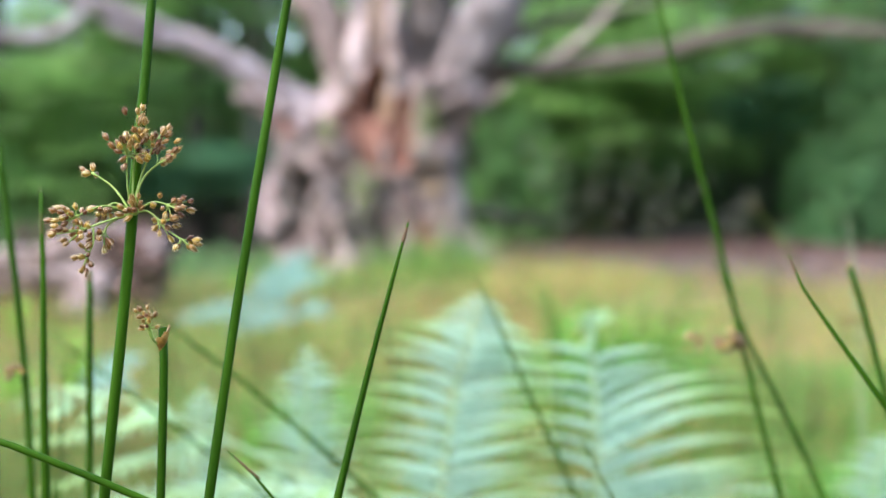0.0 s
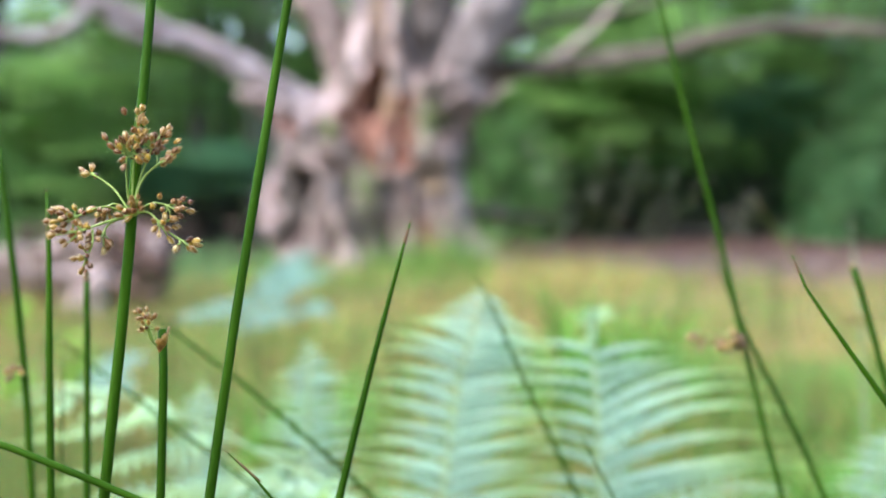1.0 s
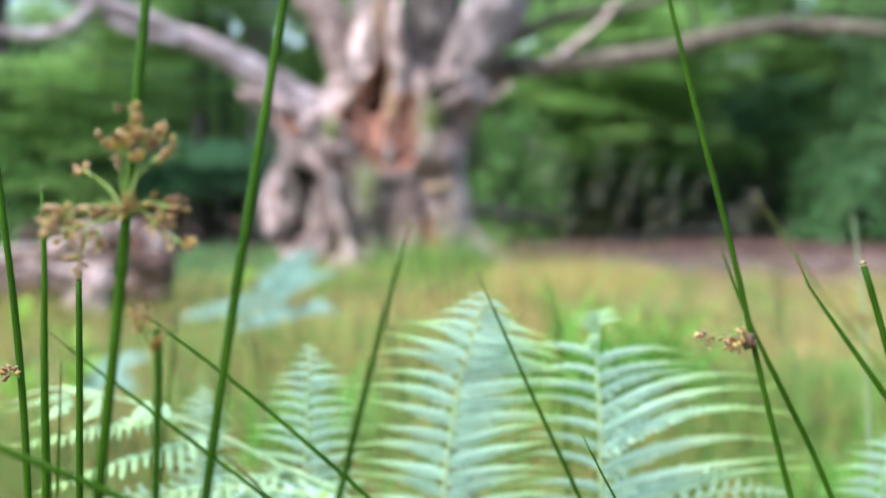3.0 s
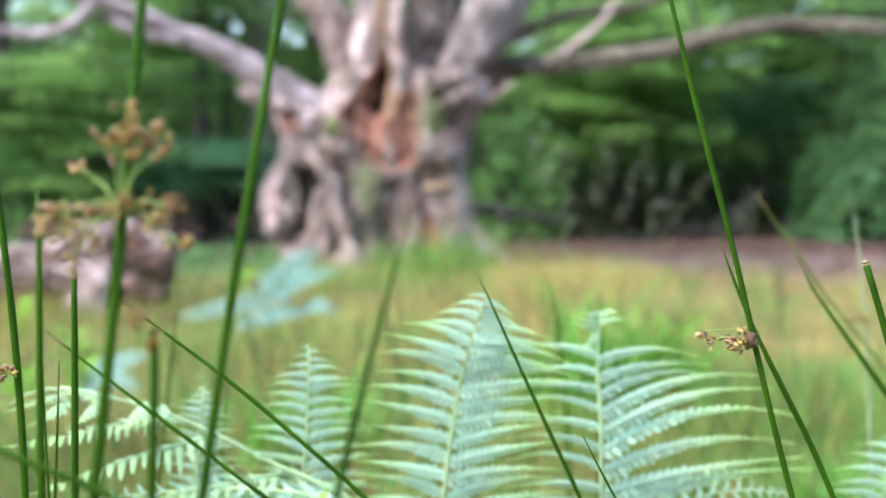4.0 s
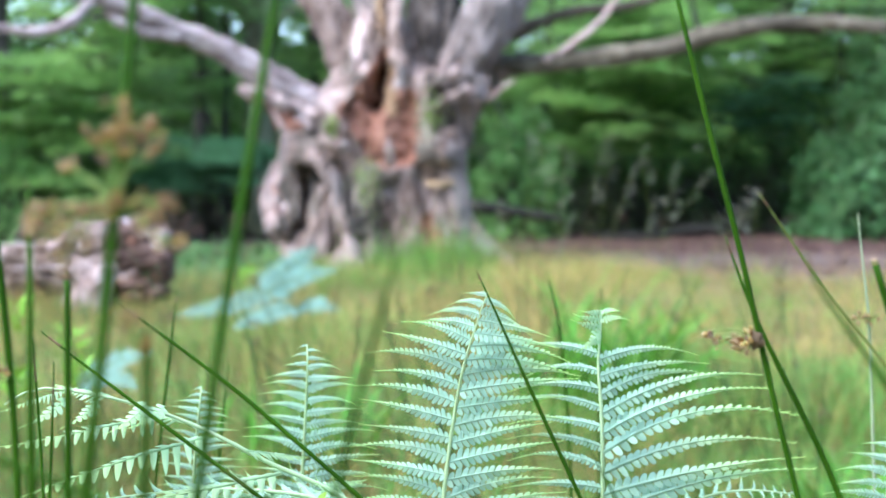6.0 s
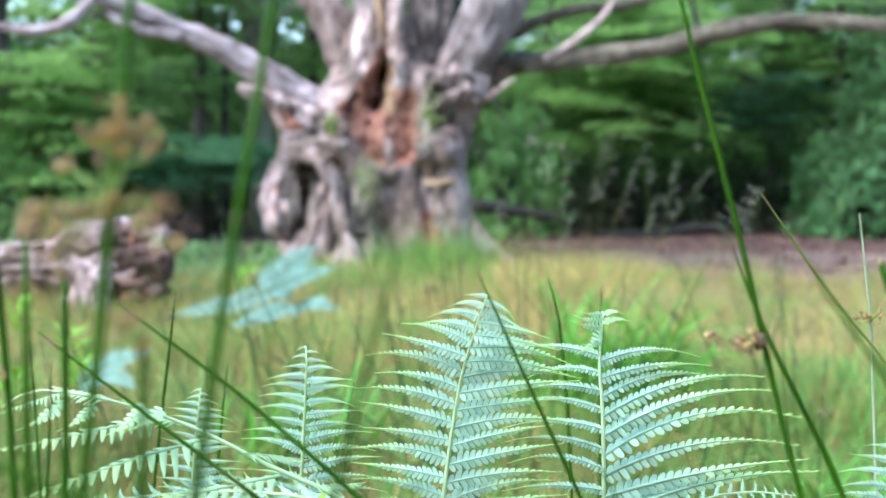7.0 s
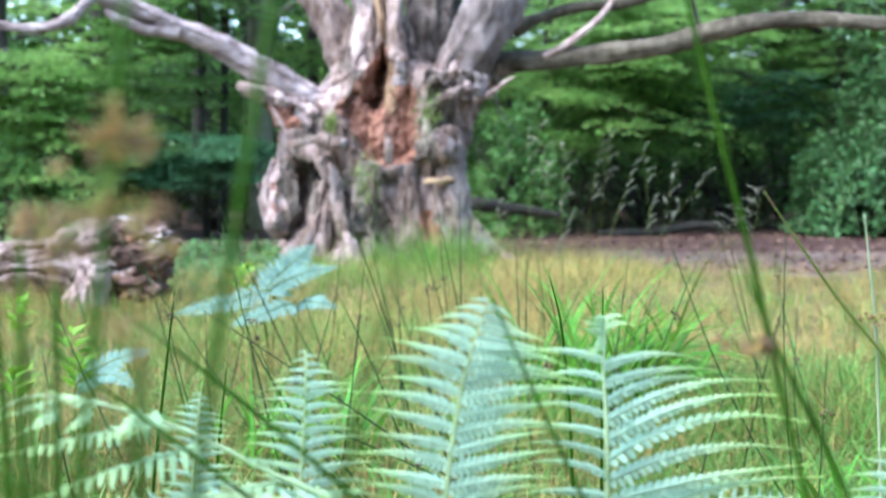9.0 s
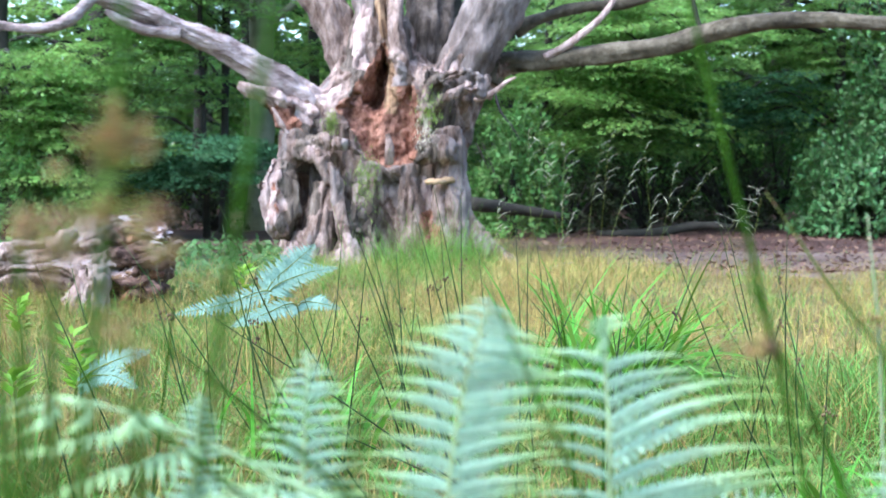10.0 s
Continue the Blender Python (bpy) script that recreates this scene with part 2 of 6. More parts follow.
def tube_data(pts, n, ring=8, rough=0.0, freq=6.0, ridges=0.0, seed=0.0, flat=1.0, grain=0.0):
    """A swept tube: rows of x, y, z, radius. Returns vertices and faces with closed ends."""
    p = spline(pts, n)
    t = np.gradient(p[:, :3], axis=0)
    t /= np.linalg.norm(t, axis=1)[:, None]
    side = np.cross(t[0], (0.31, 0.9, 0.2))
    verts, faces = [], []
    run = np.concatenate([[0], np.cumsum(np.linalg.norm(np.diff(p[:, :3], axis=0), axis=1))])
    for i in range(n):
        side = side - t[i] * np.dot(side, t[i])
        side /= np.linalg.norm(side)
        up = np.cross(t[i], side)
        for k in range(ring):
            a = 2 * math.pi * k / ring
            w = side * math.cos(a) + up * math.sin(a) * flat
            r = p[i, 3]
            if rough:
                q = p[i, :3] + w * r
                r *= 1 + rough * noise.noise(Vector(q * freq) + Vector((seed, 0, 0))) + 0.5 * rough * noise.noise(Vector(q * freq * 2.7))
            if ridges:
                r *= 1 + ridges * noise.noise(Vector((math.cos(a) * 2.2 + seed, math.sin(a) * 2.2, i / n * 3.0)))
            if grain:
                g = Vector((math.cos(a) * 3.1 + seed, math.sin(a) * 3.1, run[i] * 1.7))
                r += grain * (0.5 - 2 * abs(noise.noise(g))) + 0.45 * grain * noise.noise(g * 2.9) + 0.25 * grain * noise.noise(Vector((g.x * 7, g.y * 7, g.z * 5)))
            verts.append(p[i, :3] + w * max(r, 0.1 * p[i, 3]))
    for i in range(n - 1):
        for k in range(ring):
            a, b = i * ring + k, i * ring + (k + 1) % ring
            faces.append((a, b, b + ring, a + ring))
    faces.append(tuple(range(ring))[::-1])
    faces.append(tuple(range((n - 1) * ring, n * ring)))
    return verts, faces


def tube(name, pts, n, material, base=(0, 0, 0), smooth=True, **k):
    v, f = tube_data([(x - base[0], y - base[1], z - base[2], r) for x, y, z, r in pts], n, **k)
    return mesh_of(name, v, f, material, smooth)


def with_r(pts, radii):
    return [(*p, r) for p, r in zip(pts, radii)]


def fuse(name, pieces, voxel, material, relief):
    """Melts overlapping closed shapes into one skin and roughens it with relief(place, normal)."""
    verts, faces = [], []
    for v, f in pieces:
        k = len(verts)
        verts += [tuple(q) for q in v]
        faces += [tuple(i + k for i in q) for q in f]
    tmp = new("melt", mesh_of("melt", verts, faces, material))
    mod = tmp.modifiers.new("melt", "REMESH")
    mod.mode, mod.voxel_size, mod.use_smooth_shade = "VOXEL", voxel, True
    me = bpy.data.meshes.new_from_object(tmp.evaluated_get(bpy.context.evaluated_depsgraph_get()))
    bpy.data.objects.remove(tmp)
    n = len(me.vertices)
    co, no = np.empty(n * 3), np.empty(n * 3)
    me.vertices.foreach_get("co", co)
    me.vertices.foreach_get("normal", no)
    co, no = co.reshape(-1, 3), no.reshape(-1, 3)
    co += no * np.array([relief(Vector(q)) for q in co])[:, None]
    me.vertices.foreach_set("co", co.ravel())
    me.polygons.foreach_set("use_smooth", [True] * len(me.polygons))
    me.materials.clear()
    me.materials.append(material)
    me.update()
    me.name = name
    return me


def bark_relief(q, s=1.0):
    g = noise.noise(Vector((q.x * 6, q.y * 6, q.z * 1.3)))
    h = noise.noise(Vector((q.x * 15, q.y * 15, q.z * 3.2 + 4)))
    k = noise.noise(q * 34)
    m = noise.noise(q * 3.1 + Vector((2, 7, 1)))
    n = noise.noise(q * 8.5 + Vector((5, 1, 3)))
    cut = -0.045 * max(0.0, 1 - abs(g) * 7) - 0.022 * max(0.0, 1 - abs(h) * 6)
    return s * (cut + 0.007 * n + 0.004 * k + 0.015 * m)


def ground_z(x, y):
    return 0.006 * y + 0.035 * noise.noise(Vector((x * 0.5, y * 0.5, 3.0))) + 0.012 * noise.noise(Vector((x * 2.1, y * 2.1, 7.0)))


def leaf_quads(pos, way, up, length, width):
    """Pointed leaves, each folded a little along its midrib."""
    way = way / np.linalg.norm(way, axis=1)[:, None]
    side = np.cross(up, way)
    side /= np.linalg.norm(side, axis=1)[:, None] + 1e-9
    nrm = np.cross(way, side)
    L, W = length[:, None], width[:, None]
    a, c = pos, pos + way * L
    mid = pos + way * L * 0.45
    b, d = mid + side * W * 0.5 + nrm * W * 0.12, mid - side * W * 0.5 + nrm * W * 0.12
    return np.stack([a, b, c, d], 1).reshape(-1, 3)


def strips(rng, pos, height, lean, width, seg=3):
    """Bent, tapering blades of grass: two quads wide arrays."""
    n = len(pos)
    az = rng.uniform(0, 2 * math.pi, n)
    out = np.stack([np.cos(az), np.sin(az), np.zeros(n)], 1)
    fa = az + rng.uniform(0.6, 2.5, n)
    face = np.stack([np.cos(fa), np.sin(fa), np.zeros(n)], 1)
    rows = []
    for i in range(seg + 1):
        u = i / seg
        c = pos + out * (lean * u ** 1.8)[:, None]
        c[:, 2] += height * (u - 0.18 * u * u * (lean / height) ** 1)
        w = (width * (1 - u) ** 0.6 * 0.5 + 0.0002)[:, None]
        rows += [c - face * w, c + face * w]
    v = np.stack(rows, 1).reshape(-1, 3)
    k = 2 * (seg + 1)
    base = (np.arange(n) * k)[:, None, None]
    f = np.array([[2 * i, 2 * i + 1, 2 * i + 3, 2 * i + 2] for i in range(seg)])[None]
    return v, (base + f).reshape(-1, 4)


def arcs(rng, pos, length, bend, width, seg=6, az=None, tilt=0.25):
    """Blades of grass that arch over as part of a circle, flat side up; bend in radians."""
    n = len(pos)
    az = rng.uniform(0, 2 * math.pi, n) if az is None else az
    out = np.stack([np.cos(az), np.sin(az), np.zeros(n)], 1)
    side = np.stack([-np.sin(az), np.cos(az), np.zeros(n)], 1) + rng.normal(0, 0.25, (n, 3))
    a0 = np.abs(rng.normal(0, tilt, n))
    rows = []
    for i in range(seg + 1):
        u = i / seg
        r = length / bend
        x = r * (np.cos(a0) - np.cos(a0 + u * bend))
        z = r * (np.sin(a0 + u * bend) - np.sin(a0))
        c = pos + out * x[:, None]
        c[:, 2] += z
        w = (width * 0.5 * min(1.0, 0.45 + 2.5 * u) * (1 - u ** 2.5) + 0.0002)[:, None]
        rows += [c - side * w, c + side * w]
    v = np.stack(rows, 1).reshape(-1, 3)
    k = 2 * (seg + 1)
    f = np.array([[2 * i, 2 * i + 1, 2 * i + 3, 2 * i + 2] for i in range(seg)])[None]
    return v, ((np.arange(n) * k)[:, None, None] + f).reshape(-1, 4)


# ---- ground ----
def build_ground():
    xs = np.concatenate([[-400, -60, -25], np.linspace(-12, 12, 81), [25, 60, 400]])
    ys = np.concatenate([[-400, -40, -8], np.linspace(-2, 32, 115), [60, 120, 600]])
    verts = [(x, y, ground_z(x, y) if abs(x) < 20 and -5 < y < 40 else 0.006 * min(y, 40)) for y in ys for x in xs]
    w = len(xs)
    faces = [(j * w + i, j * w + i + 1, (j + 1) * w + i + 1, (j + 1) * w + i) for j in range(len(ys) - 1) for i in range(w - 1)]
    me = mesh_of("ground", verts, faces, M_GROUND, True)
    me.materials.append(M_DIRT)
    me.materials.append(M_SHADEMOULD)
    for p in me.polygons:
        x, y = p.center.x, p.center.y
        edge = 11.4 + 0.9 * noise.noise(Vector((x * 0.8, y * 0.8, 0))) + 0.5 * noise.noise(Vector((x * 2.6, y * 2.6, 4))) + 1.6 * max(0, min(1, 1.6 - x)) - 1.6 * max(0, min(1, (x - 0.9) / 0.9)) - 4.7 * max(0, min(1, -(x + 1.15) / 0.5))
        if y > edge:
            # under the trees the mould's colour stands in for the boughs' shade
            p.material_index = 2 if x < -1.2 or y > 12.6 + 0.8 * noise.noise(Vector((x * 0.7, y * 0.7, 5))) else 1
    tagged(new("ground", me), "grassy meadow floor turning to bare brown litter at the wood's edge", "ground", kind="structure")


build_ground()


def build_grass():
    rng = np.random.default_rng(4)

    def field(name, n, near, far, xr, hmin, hmax, wid, material, label, keep, leanf=1.5):
        y = near + (far - near) * rng.random(n) ** 0.8
        x = (rng.random(n) * 2 - 1) * (0.36 * y + 0.2) if xr is None else rng.uniform(xr[0], xr[1], n)
        ok = np.array([keep(a, b) > rng.random() for a, b in zip(x, y)])
        x, y = x[ok], y[ok]
        pos = np.stack([x, y, np.array([ground_z(a, b) for a, b in zip(x, y)]) - 0.01], 1)
        h = rng.uniform(hmin, hmax, len(x)) * rng.uniform(0.7, 1.15, len(x))
        h *= 1 - 0.62 * np.clip((x - 0.25 * y + 0.9) / 1.2, 0, 1) * np.clip((y - 4) / 3, 0, 1)
        h *= np.array([low(a, b) for a, b in zip(x, y)])
        v, f = strips(rng, pos, h, h * rng.uniform(0.1, leanf, len(x)) * 1.3, wid * rng.uniform(0.6, 1.3, len(x)))
        tagged(new(name, quads(name, v, f, material)), label, "grass", kind="stuff")

    def low(x, y):
        return 0.75 + 0.9 * max(-0.4, noise.noise(Vector((x * 1.3, y * 1.3, 8.5))))

    def bare(x, y):
        edge = 11.0 + 1.5 * max(0, min(1, 1.6 - x)) - 1.1 * max(0, min(1, (x - 0.9) / 0.9)) - 4.8 * max(0, min(1, -(x + 1.15) / 0.5)) + 0.9 * noise.noise(Vector((x * 0.8, y * 0.8, 0))) + 0.5 * noise.noise(Vector((x * 2.6, y * 2.6, 4)))
        return 0.05 + 0.95 * max(0.0, min(1.0, (edge + 0.5 - y) / 1.1))

    def patch(x, y, s=0.7):
        return 0.5 + 0.9 * noise.noise(Vector((x * s, y * s, 1.5)))

    field("meadow_grass", 95000, 1.7, 12.6, None, 0.07, 0.22, 0.0026, M_GRASS, "fine green meadow grass in soft tangled tufts",
          lambda x, y: bare(x, y) * min(1, 0.75 * patch(x, y) + 0.3 + (0.3 if x < 0.3 else 0) + (0.3 if y < 4 else 0)) * (0.34 if x > 0.3 and y > 4.5 else 1.0))
    field("dry_grass", 105000, 2.2, 13.0, None, 0.07, 0.24, 0.0022, M_STRAW, "dry straw-coloured grass mixed through the meadow",
          lambda x, y: bare(x, y) * min(1, 0.75 * (1 - patch(x, y)) + (0.45 if x > 0.4 and y > 5 else 0.1)))
    n = 4500
    y = rng.uniform(7.6, 13.4, n)
    x = rng.uniform(-0.38, -0.115, n) * y
    pos = np.stack([x, y, np.array([ground_z(a, b) for a, b in zip(x, y)])], 1)
    top = np.array([0.03 + 0.15 * max(0, 0.2 + noise.noise(Vector((a * 1.2, b * 1.2, 6.0)))) for a, b in zip(x, y)])
    pos[:, 2] += top * rng.random(n) ** 0.6
    way = rng.normal(0, 1, (n, 3)) * np.array([1, 1, 0.5])
    up = np.tile([0, -0.3, 1.0], (n, 1)) + rng.normal(0, 0.35, (n, 3))
    L = rng.uniform(0.05, 0.11, n)
    v = leaf_quads(pos, way, up, L, L * 0.5)
    tagged(new("undergrowth", quads("undergrowth", v, np.arange(n * 4).reshape(n, 4), M_SHADELEAF)), "low leafy green undergrowth on the wood floor", "undergrowth", kind="stuff")
    n = 3600
    y = 10.2 + 7.0 * rng.random(n) ** 1.8
    x = rng.uniform(0.02, 0.36, n) * y
    pos = np.stack([x, y, np.array([ground_z(a, b) for a, b in zip(x, y)]) + 0.004], 1)
    L = rng.uniform(0.03, 0.08, n)
    up = np.tile([0, 0, 1.0], (n, 1)) + rng.normal(0, 0.25, (n, 3))
    v = leaf_quads(pos, rng.normal(0, 1, (n, 3)) * np.array([1, 1, 0.25]), up, L, L * 0.6)
    tagged(new("leaf_litter", quads("leaf_litter", v, np.arange(n * 4).reshape(n, 4), M_LITTER)), "scattered brown fallen leaves on the bare ground", "litter", kind="stuff")
    field("near_grass", 9000, -3.0, 2.2, (-4, 4), 0.06, 0.18, 0.004, M_GRASS, "green meadow grass round the rushes", lambda x, y: 0.9)
    field("side_grass", 14000, -2.0, 12.0, (-8, 8), 0.07, 0.2, 0.005, M_GRASS, "green meadow grass beside the ferns", lambda x, y: 1.0 if abs(x) > 0.34 * y + 0.1 else 0.0)
    field("tree_foot_grass", 9000, 9.3, 10.8, (-1.0, 0.9), 0.16, 0.62, 0.0035, M_GRASS, "long green grass round the foot of the old tree",
          lambda x, y: max(0.0, 1 - abs(x + 0.05) / 0.7) * max(0.0, min(1.0, 0.35 + 1.8 * noise.noise(Vector((x * 3.1, y * 3.1, 2.0))))))

    # tussocks of arching blades, green and dry
    for name, material, clumps, per, lo, hi, wid, region, label in (
            ("arching_grass", M_BRIGHT, 300, 34, 0.08, 0.22, 0.004, lambda: (rng.uniform(0.10, 0.40), rng.uniform(1.55, 4.6)), "bright green arching grass in loose tussocks"),
            ("arching_grass", M_BRIGHT, 120, 24, 0.10, 0.24, 0.004, lambda: (rng.uniform(-0.38, 0.10), rng.uniform(1.55, 4.2)), "green arching grass between the rushes"),
            ("arching_grass", M_GRASS, 260, 20, 0.08, 0.20, 0.0034, lambda: (rng.uniform(-0.38, 0.38), rng.uniform(3.5, 9.5)), "soft green grass tussocks in the meadow"),
            ("dry_tangle", M_STRAW, 520, 16, 0.10, 0.26, 0.0017, lambda: (rng.uniform(-0.38, 0.38), rng.uniform(1.6, 7.5)), "dry pale stalks tangled through the grass")):
        ps, ls = [], []
        for i in range(clumps):
            q, y = region()
            x = q * y
            k = 0.55 + 0.9 * max(0.0, 0.5 + noise.noise(Vector((x * 1.1, y * 1.1, 11.0))))
            r = rng.normal(0, 0.05, (per, 2))
            for a, b in r:
                ps.append((x + a, y + b, ground_z(x + a, y + b) - 0.01))
                ls.append(rng.uniform(lo, hi) * k)
        n = len(ps)
        v, f = arcs(rng, np.array(ps), np.array(ls), rng.uniform(0.5, 2.3, n), wid * rng.uniform(0.6, 1.3, n))
        tagged(new(name, quads(name, v, f, material)), label, "grass", kind="stuff")
    # the same meadow goes on beside and behind the rushes
    field("side_grass", 46000, -6.0, 12.0, (-9, 9), 0.08, 0.22, 0.006, M_GRASS, "green meadow grass round about", lambda x, y: 1.0 if abs(x) > 0.34 * y + 0.1 else 0.0)
    field("side_dry_grass", 34000, -6.0, 12.0, (-9, 9), 0.08, 0.24, 0.005, M_STRAW, "dry straw-coloured grass round about", lambda x, y: 1.0 if abs(x) > 0.34 * y + 0.1 else 0.0)
    field("fern_foot_grass", 9000, 0.2, 2.4, (-1.2, 1.2), 0.06, 0.2, 0.0045, M_GRASS, "green grass round the feet of the ferns", lambda x, y: 0.95)


build_grass()


def lush_tuft(name, at, n, spread, hmin, hmax, seed, label):
    rng = np.random.default_rng(seed)
    th = thing(name, at, label, "grass tuft", "lush grass tufts")
    for i in range(n):
        a, r = rng.uniform(0, 6.28), spread * rng.random() ** 0.7
        h = rng.uniform(hmin, hmax, 1) * 1.15
        v, f = arcs(rng, np.array([[r * math.cos(a), r * math.sin(a), 0.0]]), h, rng.uniform(0.6, 2.6, 1), 0.015 * rng.uniform(0.5, 1.2, 1), 7, np.array([rng.normal(0.1, 1.6)]), 0.15)
        part("blade", quads("blade", v, f, M_LUSH), th)


lush_tuft("grass_tuft", (0.46, 3.9, 0.0), 300, 0.24, 0.25, 0.54, 11, "bright green tuft of broad grass blades behind the ferns")
lush_tuft("grass_tuft", (0.70, 4.4, 0.0), 60, 0.10, 0.2, 0.42, 12, "bright green tuft of broad grass blades in the meadow")
lush_tuft("grass_tuft", (-0.35, 3.2, 0.0), 90, 0.2, 0.2, 0.36, 13, "bright green tuft of broad grass blades among the rushes")
lush_tuft("grass_tuft", (0.92, 2.6, 0.0), 170, 0.26, 0.15, 0.3, 14, "bright green tuft of broad grass blades in the meadow")


# ---- the wood behind ----
def sprays(rng, centres, ways, size, per, droop, leaf):
    """Flat, drooping fans of leaves, as beech twigs hold them."""
    n = len(centres)
    c = np.repeat(centres, per, 0)
    a = ways.copy()
    a[:, 2] = 0
    a /= np.linalg.norm(a, axis=1)[:, None] + 1e-9
    b = np.stack([-a[:, 1], a[:, 0], np.zeros(n)], 1)
    a, b = np.repeat(a, per, 0), np.repeat(b, per, 0)
    s = np.repeat(size, per)[:, None]
    u, v = rng.random(n * per)[:, None] ** 0.8, rng.uniform(-1, 1, n * per)[:, None]
    pos = c + a * u * s + b * v * s * 0.55 * (1 - 0.5 * u)
    pos[:, 2:] += -droop * s * u * u + rng.normal(0, 0.014, (n * per, 1)) * s - 0.07 * s * v * v
    way = a + b * v * 1.3 + rng.normal(0, 0.3, (n * per, 3))
    way[:, 2] -= 0.25
    up = np.tile([0.0, 0.0, 1.0], (n * per, 1)) + rng.normal(0, 0.24, (n * per, 3))
    L = leaf * rng.uniform(0.7, 1.25, n * per)
    return leaf_quads(pos, way, up, L, L * 0.62)


def foliage(name, verts, material):
    n = len(verts) // 4
    return quads(name, verts, np.arange(n * 4).reshape(n, 4), material)


def beech_tree(at, r, lean, label, boughs, material, bark, seed, height=7.0, leaf=0.058, per=92, group="trees of the wood"):
    """A forest tree: a tapered trunk and boughs (direction, height, reach, sprays) that carry layered leaf fans."""
    rng = np.random.default_rng(seed)
    x, y = at
    z = ground_z(x, y)
    th = thing("woodland_tree", (x, y, z), label, "tree", group)
    part("trunk", tube("trunk", [(0, 0, -0.1, r * 1.35), (lean * 0.05, 0, 0.4, r * 1.05), (lean * 0.35, 0, height * 0.35, r * 0.9),
                                 (lean * 0.7, 0, height * 0.7, r * 0.7), (lean, 0.1, height, r * 0.35)], 26, bark, ring=14, rough=0.18, freq=3, seed=seed), th)
    cs, ws, ss = [], [], []
    for az, h, reach, n in boughs:
        d = np.array([math.sin(radians(az)), -math.cos(radians(az)), 0.0])
        tip = d * reach + np.array([lean * h / height, 0, h - 0.12 * reach])
        mid = d * reach * 0.5 + np.array([lean * h / height, 0, h + 0.10 * reach])
        rows = [(lean * h / height, 0, h - 0.25, r * 0.35), (*mid, r * 0.2), (*tip, 0.012)]
        part("bough", tube("bough", rows, 14, bark, ring=7, rough=0.2, freq=5, seed=seed + h), th)
        q = spline([row[:3] for row in rows], 40)
        k = rng.integers(5, 40, n)
        side = rng.choice([-1, 1], n)
        w = np.outer(np.ones(n), d) + np.outer(side * rng.uniform(0.4, 1.6, n), [d[1], -d[0], 0])
        c = q[k] + w * rng.uniform(0.0, 0.28, n)[:, None] * reach
        c[:, 2] += rng.normal(0, 0.03, n) - 0.05 * reach
        cs.append(c), ws.append(w), ss.append(rng.uniform(0.4, 0.85, n))
    v = sprays(rng, np.vstack(cs), np.vstack(ws), np.concatenate(ss), per, 0.16, leaf)
    part("crown", foliage("crown", v, material), th, "layered sprays of green leaves")
    if height > 6.5:
        # unseen high crown, added to keep sky light off the wood floor
        n = 30
        a, q = rng.uniform(0, 2 * math.pi, n), 2.9 * rng.random(n) ** 0.5
        c = np.stack([lean + q * np.cos(a), q * np.sin(a) + 0.6, height * 0.72 + rng.uniform(0, 3.2, n) * (1.1 - q / 3.4)], 1)
        v = sprays(rng, c, rng.normal(0, 1, (n, 3)), rng.uniform(0.8, 1.5, n), 34, 0.25, 0.17)
        part("upper_crown", foliage("upper_crown", v, M_SHADELEAF), th, "unseen high leaf canopy added for shade")
    return th


def many_boughs(rng, n, zlo, zhi, reach, count, az=(-100, 100)):
    return [(rng.uniform(*az), zlo + (zhi - zlo) * (i + 0.45 * rng.random()) / n, rng.uniform(*reach), count) for i in range(n)]


